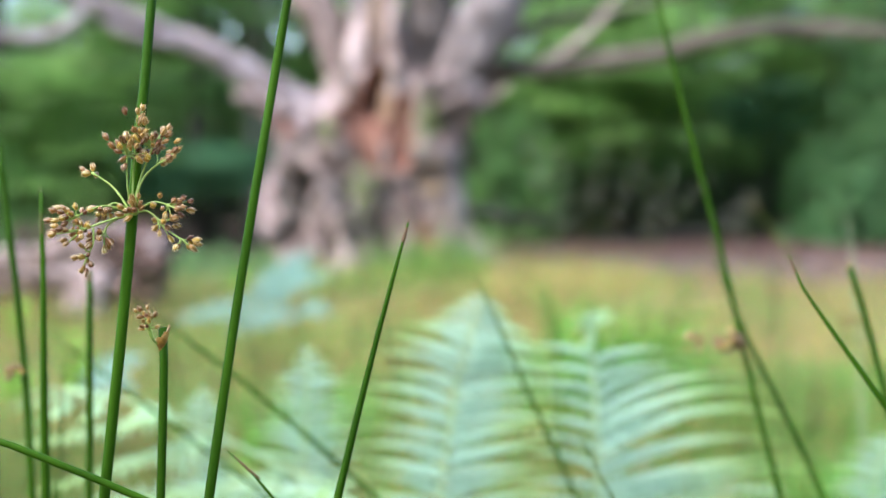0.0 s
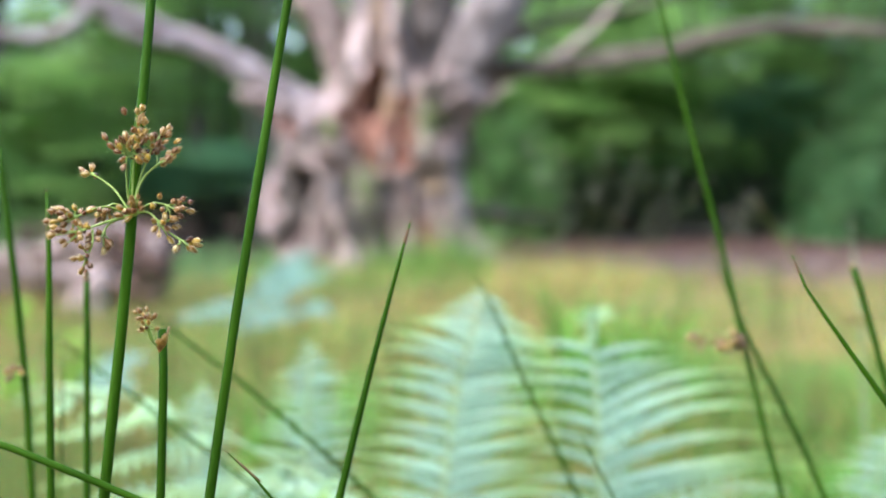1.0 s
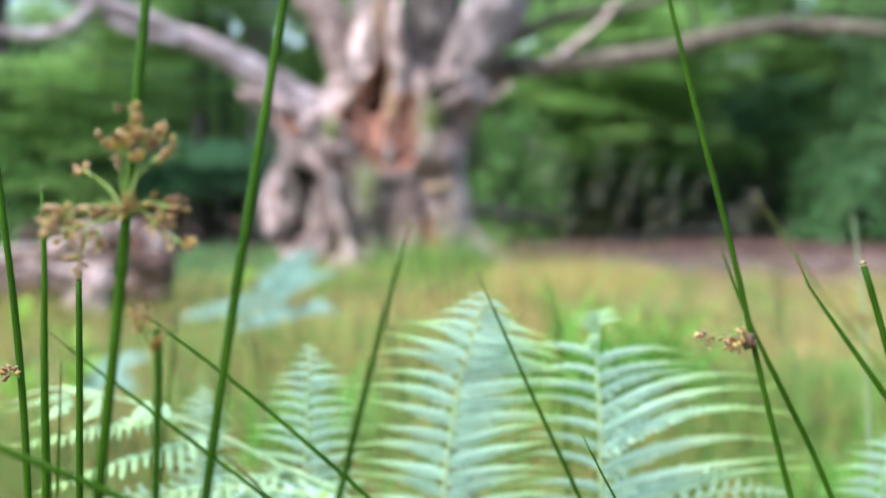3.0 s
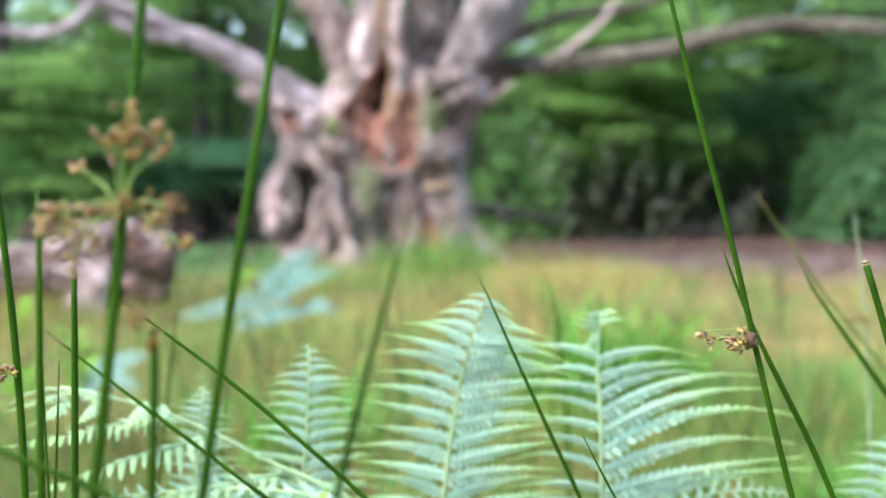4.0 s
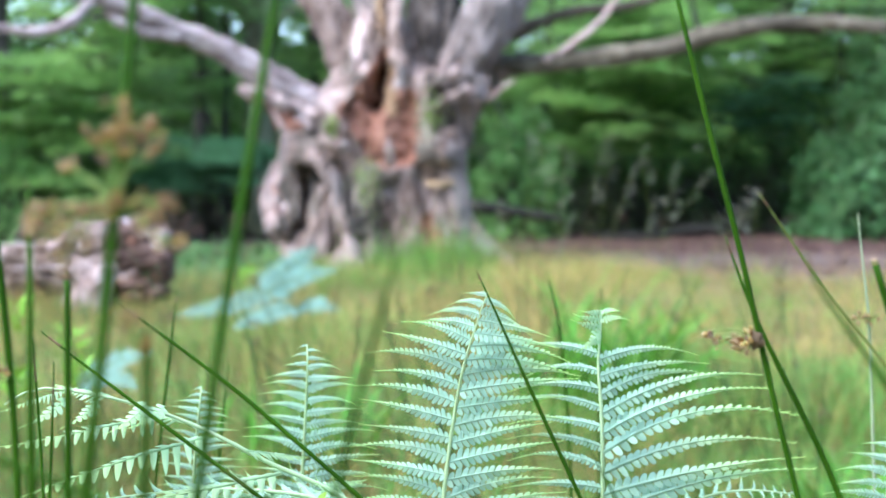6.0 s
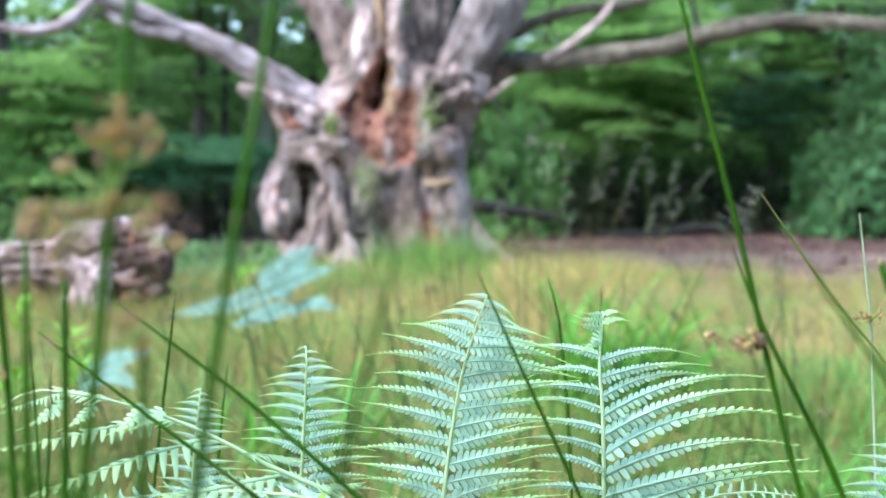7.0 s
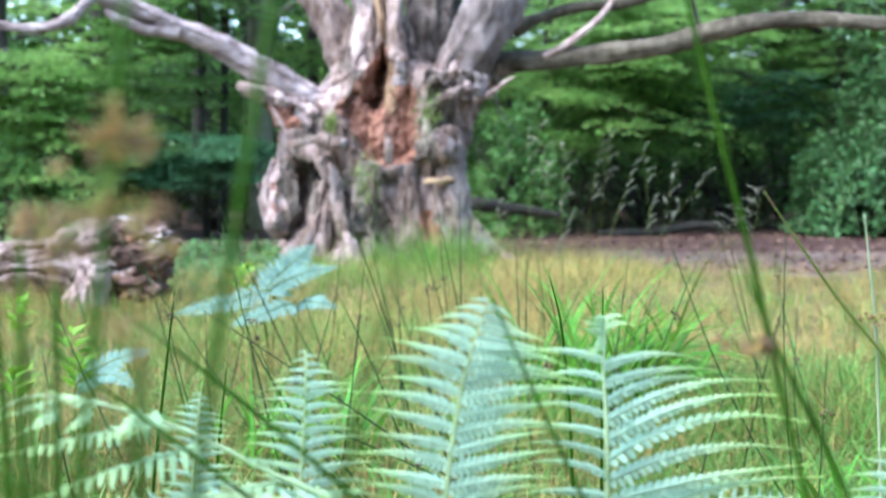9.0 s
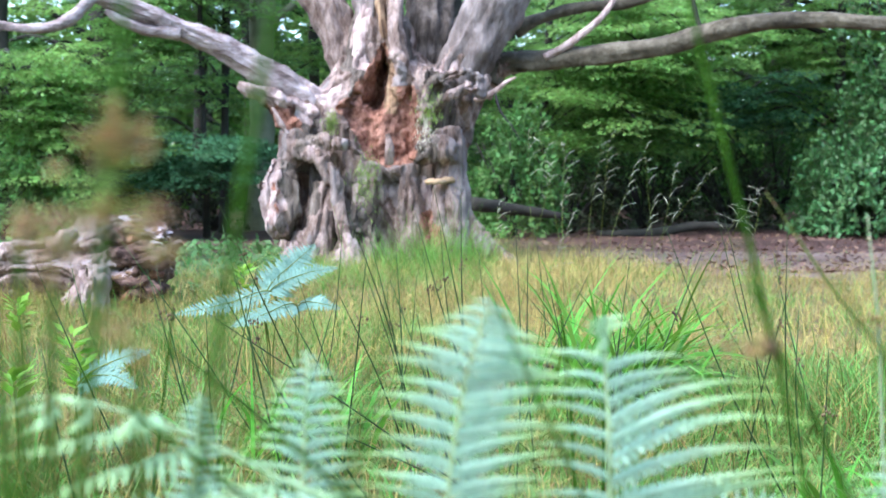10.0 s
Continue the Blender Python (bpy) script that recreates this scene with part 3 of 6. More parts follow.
def build_wood():
    g = np.random.default_rng(21)
    grey = "tall forest beech with a smooth green-grey trunk and layered leaves"
    dark = "dark slender forest tree with drooping green leaf sprays"
    # beside the old tree, behind the log
    beech_tree((-2.28, 17.5), 0.185, 0.05, grey, many_boughs(g, 5, 2.75, 4.2, (1.4, 2.4), 26, (-75, -20)) + many_boughs(g, 4, 2.75, 4.4, (1.2, 2.0), 16, (60, 110)), M_BEECH, M_TRUNK, 1, 9)
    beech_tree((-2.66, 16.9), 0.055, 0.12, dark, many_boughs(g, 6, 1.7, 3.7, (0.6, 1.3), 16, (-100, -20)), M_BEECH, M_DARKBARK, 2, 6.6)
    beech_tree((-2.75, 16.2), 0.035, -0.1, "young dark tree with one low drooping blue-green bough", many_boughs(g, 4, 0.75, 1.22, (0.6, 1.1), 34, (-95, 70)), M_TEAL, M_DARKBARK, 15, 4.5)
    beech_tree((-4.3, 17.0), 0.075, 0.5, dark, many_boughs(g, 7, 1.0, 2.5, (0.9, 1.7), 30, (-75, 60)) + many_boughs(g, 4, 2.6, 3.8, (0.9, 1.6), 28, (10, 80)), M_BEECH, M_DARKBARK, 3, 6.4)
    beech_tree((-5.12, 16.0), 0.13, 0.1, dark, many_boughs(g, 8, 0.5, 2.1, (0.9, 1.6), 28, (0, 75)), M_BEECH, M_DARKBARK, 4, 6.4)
    beech_tree((-3.6, 20.5), 0.11, 0.2, dark, many_boughs(g, 9, 0.9, 4.2, (1.2, 2.2), 18, (-70, 70)), M_SHADELEAF, M_DARKBARK, 5, 9)
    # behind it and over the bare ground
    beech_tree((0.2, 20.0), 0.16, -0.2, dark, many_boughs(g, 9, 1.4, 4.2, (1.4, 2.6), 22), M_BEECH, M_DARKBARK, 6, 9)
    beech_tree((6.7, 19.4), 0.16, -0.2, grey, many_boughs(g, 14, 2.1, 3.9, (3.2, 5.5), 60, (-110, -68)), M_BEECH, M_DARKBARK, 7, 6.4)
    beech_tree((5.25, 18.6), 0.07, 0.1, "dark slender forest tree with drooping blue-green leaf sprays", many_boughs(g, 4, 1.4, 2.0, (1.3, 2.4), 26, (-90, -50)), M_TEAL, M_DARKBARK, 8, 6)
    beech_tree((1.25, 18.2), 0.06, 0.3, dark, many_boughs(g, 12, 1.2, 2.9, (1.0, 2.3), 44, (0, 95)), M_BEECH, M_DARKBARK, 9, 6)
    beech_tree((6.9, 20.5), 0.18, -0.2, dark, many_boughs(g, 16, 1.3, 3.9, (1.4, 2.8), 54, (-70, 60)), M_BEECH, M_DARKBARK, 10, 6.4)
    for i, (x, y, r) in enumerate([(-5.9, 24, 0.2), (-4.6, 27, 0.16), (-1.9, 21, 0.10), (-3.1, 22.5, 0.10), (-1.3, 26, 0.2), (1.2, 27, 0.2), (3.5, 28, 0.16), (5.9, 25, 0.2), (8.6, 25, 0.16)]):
        # leaf colour carries shade up to x = 3, the lighter green beyond
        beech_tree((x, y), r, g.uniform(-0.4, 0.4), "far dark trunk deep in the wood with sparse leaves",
                   many_boughs(g, 6 if x < 3 else 12, 1.5, 3.4 if x < -5 else 4.8, (1.5, 3.0), 18), M_SHADELEAF if x < 3 else M_BEECH, M_DARKBARK, 30 + i, 11 if x < 3 else 6.4, 0.10, 40)
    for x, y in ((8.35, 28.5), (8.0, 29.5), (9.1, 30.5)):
        beech_tree((x, y), 0.10, 0.1, "slim far pine trunk with pinkish bark at the wood's end", many_boughs(g, 3, 6.0, 8.0, (0.8, 1.4), 10), M_SHADELEAF, M_PINE, 50 + int(x * 10), 12, 0.10, 40)


build_wood()


def shrub(at, rx, ry, h, n, leaf, material, seed, label, category="shrub", twigs=6):
    """A leafy bush: branching stems and whorls of leaves over an uneven dome."""
    rng = np.random.default_rng(seed)
    x, y = at
    th = thing("shrub", (x, y, ground_z(x, y)), label, category, "shrubs at the wood's edge")
    az, el = rng.uniform(0, 2 * math.pi, n), np.arcsin(rng.random(n) ** 0.8)
    d = np.stack([np.cos(az) * np.cos(el), np.sin(az) * np.cos(el), np.sin(el)], 1)
    lump = np.array([1 + 0.55 * noise.noise(Vector(q * 1.8) + Vector((seed * 3.1, 0, 0))) for q in d])
    c = d * lump[:, None] * rng.uniform(0.62, 1.0, n)[:, None] * np.array([rx, ry, h])
    c[:, 2] += 0.02
    per = 7
    p = np.repeat(c, per, 0) + rng.normal(0, 0.02, (n * per, 3))
    w = np.repeat(d, per, 0) * 0.6 + rng.normal(0, 0.75, (n * per, 3))
    up = np.repeat(d, per, 0) + np.array([0, 0, 0.8]) + rng.normal(0, 0.3, (n * per, 3))
    L = leaf * rng.uniform(0.7, 1.2, n * per)
    part("leaves", foliage("leaves", leaf_quads(p, w, up, L, L * 0.5), material), th)
    for i in range(twigs):
        a = rng.uniform(0, 6.28)
        part("branch", tube("branch", [(0, 0, 0, 0.03), (math.cos(a) * rx * 0.35, math.sin(a) * ry * 0.35, h * 0.45, 0.018),
                                       (math.cos(a) * rx * 0.7, math.sin(a) * ry * 0.7, h * 0.8, 0.006)], 8, M_DARKBARK, ring=6, rough=0.2), th)


shrub((0.80, 15.5), 0.62, 0.5, 1.3, 750, 0.075, M_SHRUB, 1, "leafy green bush beside the old tree")
# low thickets that fill the hollow, its shade painted into their leaves
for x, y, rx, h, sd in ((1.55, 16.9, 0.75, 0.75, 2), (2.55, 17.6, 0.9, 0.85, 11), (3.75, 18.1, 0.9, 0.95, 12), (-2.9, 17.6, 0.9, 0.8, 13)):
    shrub((x, y), rx, 0.5, h, 420, 0.06, M_SHADETHICKET, sd, "thicket of twigs and withered leaves with shade in their colour", twigs=22)
shrub((5.0, 16.3), 1.05, 0.8, 1.15, 1250, 0.085, M_EVERGREEN, 3, "rounded glossy evergreen bush beside the bare ground")
shrub((6.0, 17.0), 1.6, 1.0, 3.5, 3200, 0.085, M_EVERGREEN, 4, "tall glossy evergreen bush at the wood's edge")
# these bushes have the shade under the boughs in their leaf colour
shrub((5.2, 21.5), 1.2, 0.8, 1.7, 700, 0.08, M_SHADELEAF, 5, "bush deep under the boughs with shade in its leaf colour")
shrub((3.4, 22.3), 1.7, 0.8, 1.5, 800, 0.08, M_SHADELEAF, 6, "bush deep under the boughs with shade in its leaf colour")
shrub((1.5, 22.5), 1.5, 0.8, 1.6, 700, 0.08, M_SHADELEAF, 7, "bush deep under the boughs with shade in its leaf colour")
shrub((-4.9, 14.8), 1.0, 0.6, 1.0, 700, 0.07, M_SHRUB, 9, "leafy green bush behind the fallen log")


def build_far_woods():
    rng = np.random.default_rng(77)
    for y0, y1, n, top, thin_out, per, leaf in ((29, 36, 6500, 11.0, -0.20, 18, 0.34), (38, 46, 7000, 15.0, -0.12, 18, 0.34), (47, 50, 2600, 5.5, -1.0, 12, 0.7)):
        x = rng.uniform(-0.55 * y1, 0.55 * y1, n)
        y = rng.uniform(y0, y1, n)
        z = 0.1 + top * rng.random(n) ** 1.35
        gap = np.array([noise.noise(Vector((a * 0.45, y0, b * 0.6))) for a, b in zip(x, z)])
        glade = ((x > 0.265 * y) & (x < 0.33 * y) & (z > 0.7 + 0.105 * y) & (rng.random(n) < 0.88)) | (x < -0.272 * y) & (x > -0.312 * y) & (z > 0.7 + 0.120 * y)
        ok = ((z < 5.0) | (gap > thin_out)) & ~glade
        c = np.stack([x, y, z], 1)[ok]
        w = rng.normal(0, 1, (len(c), 3)) + np.array([0, -1, 0])
        v = sprays(rng, c, w, rng.uniform(1.1, 2.0, len(c)), per, 0.3, leaf)
        # only the farthest layer takes the leaf colour with shade in it
        tagged(new("far_woods", foliage("far_woods", v, M_SHADELEAF if y0 == 47 else M_BEECH)), "dense dark green leaves of the far wood", "woods", kind="stuff")


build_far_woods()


def build_unseen_shade_woods():
    """More wood beside and behind the meadow, unseen, added to block low sky light."""
    rng = np.random.default_rng(78)
    n = 2700
    a = rng.uniform(radians(-62), radians(205), n)
    r = rng.uniform(13, 19, n)
    c = np.stack([r * np.cos(a), r * np.sin(-a) + 4, 0.2 + 10.0 * rng.random(n)], 1)
    c = c[(c[:, 1] < 13) & ((c[:, 0] > 9) | (c[:, 1] < -6))]
    v = sprays(rng, c, rng.normal(0, 1, (len(c), 3)), rng.uniform(1.2, 2.2, len(c)), 20, 0.3, 0.4)
    tagged(new("woods_round_about", foliage("woods_round_about", v, M_SHADELEAF)), "unseen green wood added round the meadow to block low sky light", "woods", kind="stuff")


build_unseen_shade_woods()


# ---- fallen wood at the edge of the bare ground ----
def branch_thing(name, pts, radii, n, material, label, category="branch", group="", ring=8, rough=0.25, freq=6):
    b = pts[0]
    ob = new(name, tube(name, with_r(pts, radii), n, material, base=b, ring=ring, rough=rough, freq=freq))
    ob.location = b
    return tagged(ob, label, category, group)


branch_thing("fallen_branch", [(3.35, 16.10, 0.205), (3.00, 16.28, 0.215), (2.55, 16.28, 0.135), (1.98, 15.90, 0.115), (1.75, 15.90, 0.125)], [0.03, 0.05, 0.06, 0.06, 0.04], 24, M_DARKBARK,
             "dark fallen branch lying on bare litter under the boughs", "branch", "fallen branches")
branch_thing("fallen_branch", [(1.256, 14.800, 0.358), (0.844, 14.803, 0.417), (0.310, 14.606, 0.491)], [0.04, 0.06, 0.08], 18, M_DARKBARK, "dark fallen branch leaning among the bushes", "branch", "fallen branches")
branch_thing("fallen_branch", [(4.342, 18.394, 0.136), (3.838, 18.796, 0.177), (3.098, 18.391, 0.085)], [0.03, 0.05, 0.05], 14, M_DARKLIMB, "thin dark fallen branch on the litter", "branch", "fallen branches")


# ---- the old tree ----
TREE = (-0.56, 11.6, 0.06)


def inside(x, z, poly):
    """Signed distance to a polygon in x and z: positive inside."""
    d, hit = 1e9, False
    for (ax, az), (bx, bz) in zip(poly, poly[1:] + poly[:1]):
        ex, ez = bx - ax, bz - az
        t = max(0, min(1, ((x - ax) * ex + (z - az) * ez) / (ex * ex + ez * ez)))
        d = min(d, math.hypot(x - ax - ex * t, z - az - ez * t))
        if (az > z) != (bz > z) and x < ax + (z - az) / (bz - az) * ex:
            hit = not hit
    return d if hit else -d


def xz(p):
    return (p[0] - TREE[0], p[2] - TREE[2])


CAVITY = [xz(p) for p in ((-0.480, 11.165, 1.855), (-0.396, 11.156, 1.670), (-0.215, 11.149, 1.502), (-0.171, 11.131, 1.123), (-0.246, 11.119, 0.867), (-0.427, 11.117, 0.823), (-0.581, 11.121, 0.894),
                          (-0.701, 11.130, 1.088), (-0.851, 11.140, 1.308), (-0.648, 11.150, 1.529))]
HOLLOW = [xz(p) for p in ((-0.489, 11.165, 1.855), (-0.392, 11.156, 1.670), (-0.409, 11.141, 1.330), (-0.581, 11.137, 1.242), (-0.670, 11.142, 1.352), (-0.577, 11.153, 1.595))]
RECESS = [xz(p) for p in ((-1.213, 11.117, 0.823), (-1.054, 11.117, 0.823), (-1.036, 11.109, 0.647), (-1.063, 11.099, 0.426), (-1.133, 11.092, 0.272), (-1.199, 11.097, 0.382), (-1.221, 11.107, 0.603))]
CREVICE = [xz(p) for p in ((-0.489, 11.115, 0.770), (-0.312, 11.115, 0.770), (-0.197, 11.103, 0.514), (-0.224, 11.097, 0.382), (-0.383, 11.095, 0.338), (-0.471, 11.105, 0.559))]
FOOT = [xz(p) for p in ((-0.196, 11.001, 0.472), (-0.099, 11.001, 0.472), (0.023, 10.991, 0.254), (-0.007, 10.983, 0.079), (-0.139, 10.983, 0.079))]
# height, left edge, right edge of the trunk
GIRTH = [(-0.25, -0.95, 1.25), (0.0, -0.83, 0.98), (0.12, -0.80, 0.86), (0.35, -0.76, 0.78), (0.62, -0.74, 0.74), (0.92, -0.74, 0.75), (1.12, -0.72, 0.80), (1.27, -0.62, 0.88),
         (1.42, -0.46, 0.93), (1.54, -0.36, 0.88), (1.64, -0.32, 0.46), (1.75, -0.28, 0.36), (1.95, -0.2, 0.30), (2.06, -0.1, 0.22)]


def build_old_tree():
    th = thing("old_tree", TREE, "huge ancient dead-topped tree with hollow rotten trunk and bare limbs", "tree")
    zs, ls, rs = np.array(GIRTH).T
    nz, nt = 150, 200
    verts, faces = [], []
    for i in range(nz):
        z = -0.25 + 2.31 * i / (nz - 1)
        l, r = np.interp(z, zs, ls), np.interp(z, zs, rs)
        cx, rx = (l + r) / 2, (r - l) / 2
        ry = rx * 0.85
        flare = max(0.0, 0.55 - z)
        for k in range(nt):
            a = 2 * math.pi * k / nt
            ca, sa = math.cos(a), math.sin(a)
            twist = a + 0.35 * z
            root = 0.16 * noise.noise(Vector((math.cos(twist) * 2.3, math.sin(twist) * 2.3, z * 0.25 + 5)))
            ridge = 0.16 * abs(noise.noise(Vector((math.cos(twist) * 4.6, math.sin(twist) * 4.6, z * 0.6 + 9)))) - 0.05
            g = 1 + root * (1 + 2.6 * flare) + ridge * (1 + 1.5 * flare)
            x, y = cx + rx * ca * (0.65 + 0.35 * g), ry * sa * g
            deep = 0.0
            if sa < -0.1:
                for poly, depth, soft in ((CAVITY, 0.15, 0.05), (HOLLOW, 0.38, 0.06), (RECESS, 0.20, 0.05), (CREVICE, 0.13, 0.06)):
                    d = inside(x, z, poly) + 0.03 * noise.noise(Vector((x * 9, depth * 30, z * 9)))
                    if d > 0:
                        deep += min(1, d / soft) * depth
            verts.append((x, y + deep, z))
    for i in range(nz - 1):
        for k in range(nt):
            a, b = i * nt + k, i * nt + (k + 1) % nt
            faces.append((a, b, b + nt, a + nt))
    faces.append(tuple(range((nz - 1) * nt, nz * nt)))
    faces.append(tuple(range(nt))[::-1])

    def shape(pts, radii, n, ring=16, **k):
        return tube_data([(x - TREE[0], y - TREE[1], z - TREE[2], r) for (x, y, z), r in zip(pts, radii)], n, ring=ring, **k)

    # folds, knots and roots that melt into the trunk
    lumps = [
        shape([(-1.199, 11.125, 0.991), (-1.093, 10.944, 0.960), (-0.958, 10.881, 0.898), (-0.857, 10.853, 0.743), (-0.803, 10.824, 0.541), (-0.749, 10.773, 0.306), (-0.711, 10.575, -0.088)], [0.10, 0.075, 0.065, 0.065, 0.06, 0.075, 0.17], 40, rough=0.16, freq=6, seed=18),
        shape([(-1.079, 11.027, 1.032), (-0.871, 10.887, 1.028), (-0.717, 10.844, 0.983), (-0.598, 10.859, 0.872)], [0.06, 0.055, 0.045, 0.02], 26, rough=0.45, freq=10, seed=19),
        shape([(-1.160, 11.181, 1.112), (-1.172, 11.075, 0.989), (-1.238, 11.069, 0.866)], [0.15, 0.13, 0.08], 20, rough=0.16, freq=6),
        shape([(-0.082, 11.018, 1.280), (0.058, 10.923, 1.391), (0.209, 10.926, 1.460), (0.311, 10.994, 1.404), (0.348, 11.071, 1.558)], [0.05, 0.06, 0.06, 0.045, 0.02], 34, rough=0.5, freq=10, seed=20),
        shape([(-0.126, 11.097, 1.472), (0.014, 11.000, 1.535), (0.189, 11.002, 1.578), (0.311, 10.999, 1.518)], [0.05, 0.05, 0.05, 0.03], 30, rough=0.5, freq=11, seed=21),
        shape([(-0.212, 10.970, 0.887), (-0.094, 10.883, 0.959), (0.058, 10.903, 0.942), (0.128, 10.968, 0.843)], [0.07, 0.10, 0.10, 0.05], 26, rough=0.16, freq=7, seed=22),
        shape([(0.023, 11.031, 1.128), (0.067, 10.997, 0.822), (0.058, 10.981, 0.473), (0.080, 10.924, -0.114)], [0.10, 0.12, 0.15, 0.22], 30, rough=0.2, freq=5, seed=28),
        shape([(-0.938, 10.992, 0.713), (-0.944, 10.950, 0.452), (-0.985, 10.909, 0.214), (-1.030, 10.824, -0.106)], [0.09, 0.115, 0.13, 0.2], 34, rough=0.2, freq=5, seed=24),
        shape([(-0.674, 10.961, 0.691), (-0.685, 10.860, 0.454), (-0.768, 10.789, 0.219), (-0.850, 10.741, 0.050), (-0.905, 10.723, -0.142)], [0.05, 0.055, 0.06, 0.08, 0.13], 34, rough=0.22, freq=7, seed=25),
        shape([(-0.553, 10.993, 0.735), (-0.571, 10.897, 0.388), (-0.581, 10.827, 0.174), (-0.595, 10.754, -0.123)], [0.06, 0.07, 0.09, 0.17], 30, rough=0.22, freq=6, seed=26),
        shape([(-1.101, 10.993, 0.298), (-1.165, 10.885, 0.128), (-1.266, 10.777, -0.038)], [0.10, 0.10, 0.09], 20, rough=0.2, freq=6, seed=31),
        shape([(0.059, 11.059, 0.647), (0.154, 10.997, 0.385), (0.309, 10.889, 0.206), (0.594, 10.783, 0.073)], [0.10, 0.10, 0.08, 0.04], 30, rough=0.2, freq=6, seed=27),
        shape([(-0.284, 11.067, 0.823), (-0.266, 11.005, 0.560), (-0.248, 10.971, 0.255), (-0.221, 10.924, -0.114)], [0.06, 0.09, 0.13, 0.2], 30, rough=0.22, freq=6, seed=30),
        shape([(-0.843, 11.382, 1.142), (-1.019, 11.339, 1.283), (-1.235, 11.266, 1.449)], [0.19, 0.18, 0.12], 20, rough=0.25, freq=5),
        shape([(-0.631, 11.644, 1.382), (-0.778, 11.662, 1.773), (-0.871, 11.670, 1.958)], [0.18, 0.18, 0.15], 20, rough=0.25, freq=5),
        shape([(-0.740, 11.344, 1.387), (-0.662, 11.407, 1.683), (-0.620, 11.468, 1.913), (-0.591, 11.531, 2.192)], [0.09, 0.12, 0.12, 0.11], 24, rough=0.14, freq=6),
        shape([(0.015, 11.435, 1.189), (0.128, 11.401, 1.547), (0.231, 11.381, 1.770)], [0.2, 0.22, 0.2], 20, rough=0.25, freq=5),
        shape([(-0.349, 11.190, 1.311), (-0.329, 11.132, 1.571), (-0.358, 11.214, 1.843), (-0.390, 11.378, 2.127)], [0.05, 0.065, 0.06, 0.05], 26, rough=0.3, freq=9, seed=6),
        shape([(0.292, 11.648, 1.474), (0.454, 11.656, 1.658), (0.612, 11.608, 1.691)], [0.14, 0.11, 0.09], 16, rough=0.2, freq=5)]

    def relief(q):
        if q.y < 0.05 and inside(q.x, q.z, CAVITY) > 0:
            return 0.05 * noise.noise(Vector((q.x * 13, q.y * 13, q.z * 6))) + 0.025 * noise.noise(q * 27) + 0.012 * noise.noise(q * 60)
        return bark_relief(q, 1.0) + 0.03 * noise.noise(q * 2.2 + Vector((9, 2, 4)))

    me = fuse("trunk", [(verts, faces)] + lumps, 0.0145, M_BARK, relief)
    for m in (M_ROT, M_PALE, M_TAN, M_STEM, M_SMOOTH):
        me.materials.append(m)
    slots = []
    for p in me.polygons:
        x, y, z = p.center
        tone = noise.noise(Vector((x * 3.2, y * 3.2, z * 1.1 + 8))) + 0.45 * noise.noise(Vector((x * 9, y * 9, z * 3.5)))
        s = 4 if tone > 0.24 else 5 if tone < -0.32 else 0
        if y < 0.15:
            w = 0.04 * noise.noise(Vector((x * 10, 0, z * 10)))
            if inside(x, z, CAVITY) + w > 0 and not (x > 0.06 and z > 1.42 and y < -0.45):
                s = 3 if 0.10 < x + 0.05 * noise.noise(Vector((x * 5, 1, z * 9))) < 0.19 and z > 1.2 and y > -0.55 else 1
            elif inside(x, z, FOOT) + w > 0:
                s = 1
            elif noise.noise(Vector((x * 4.5, y * 4.5, z * 1.6 + 3))) + (0.12 if z < 0.55 and x < 0.1 else 0) > 0.38:
                s = 2
        slots.append(s)
    me.polygons.foreach_set("material_index", slots)
    part("trunk", me, th, "gnarled grey trunk with a red rotten hollow")

    def limb(name, pts, radii, n, material, label="", ring=16, rough=0.22, freq=4.0, ridges=0.25, seed=0.0, grain=0.0, flat=1.0, under=None):
        return part(name, tube(name, with_r(pts, radii), n, material, base=TREE, ring=ring, rough=rough, freq=freq, ridges=ridges, seed=seed, grain=grain, flat=flat), under or th, label)

    long_limb = limb("limb", [(-0.888, 11.384, 1.178), (-1.086, 11.341, 1.342), (-1.531, 11.156, 1.652), (-1.867, 11.064, 1.836), (-2.153, 10.969, 1.947), (-2.413, 10.874, 2.056), (-2.709, 10.779, 2.171), (-3.064, 10.686, 2.334), (-3.452, 10.597, 2.569)],
         [0.12, 0.13, 0.094, 0.078, 0.072, 0.07, 0.06, 0.045, 0.025], 170, M_LONGPALE, "long bleached bare limb", ring=40, seed=1, grain=0.035)
    limb("branch", [(-2.067, 10.965, 1.869), (-2.305, 10.867, 1.901), (-2.487, 10.820, 1.964), (-2.599, 10.772, 2.026)], [0.05, 0.045, 0.035, 0.012], 40, M_LONGPALE, "split dead spur", ring=18, seed=2, grain=0.015, under=long_limb)
    limb("branch", [(-2.667, 10.778, 2.154), (-2.739, 10.724, 2.071), (-2.823, 10.670, 1.967), (-2.965, 10.616, 1.890), (-3.131, 10.565, 1.868), (-3.327, 10.566, 1.893), (-3.543, 10.464, 1.848)],
         [0.05, 0.05, 0.048, 0.042, 0.036, 0.032, 0.02], 50, M_LONGPALE, "curving thin dead branch", ring=14, seed=3, grain=0.008, under=long_limb)
    limb("limb", [(-0.677, 11.650, 1.520), (-0.806, 11.665, 1.843), (-0.930, 11.675, 2.073), (-1.046, 11.686, 2.303), (-1.241, 11.806, 2.736), (-1.439, 11.933, 3.316)],
         [0.13, 0.16, 0.155, 0.15, 0.12, 0.06], 120, M_BARK, "pale split upright limb", ring=40, seed=4, grain=0.05)
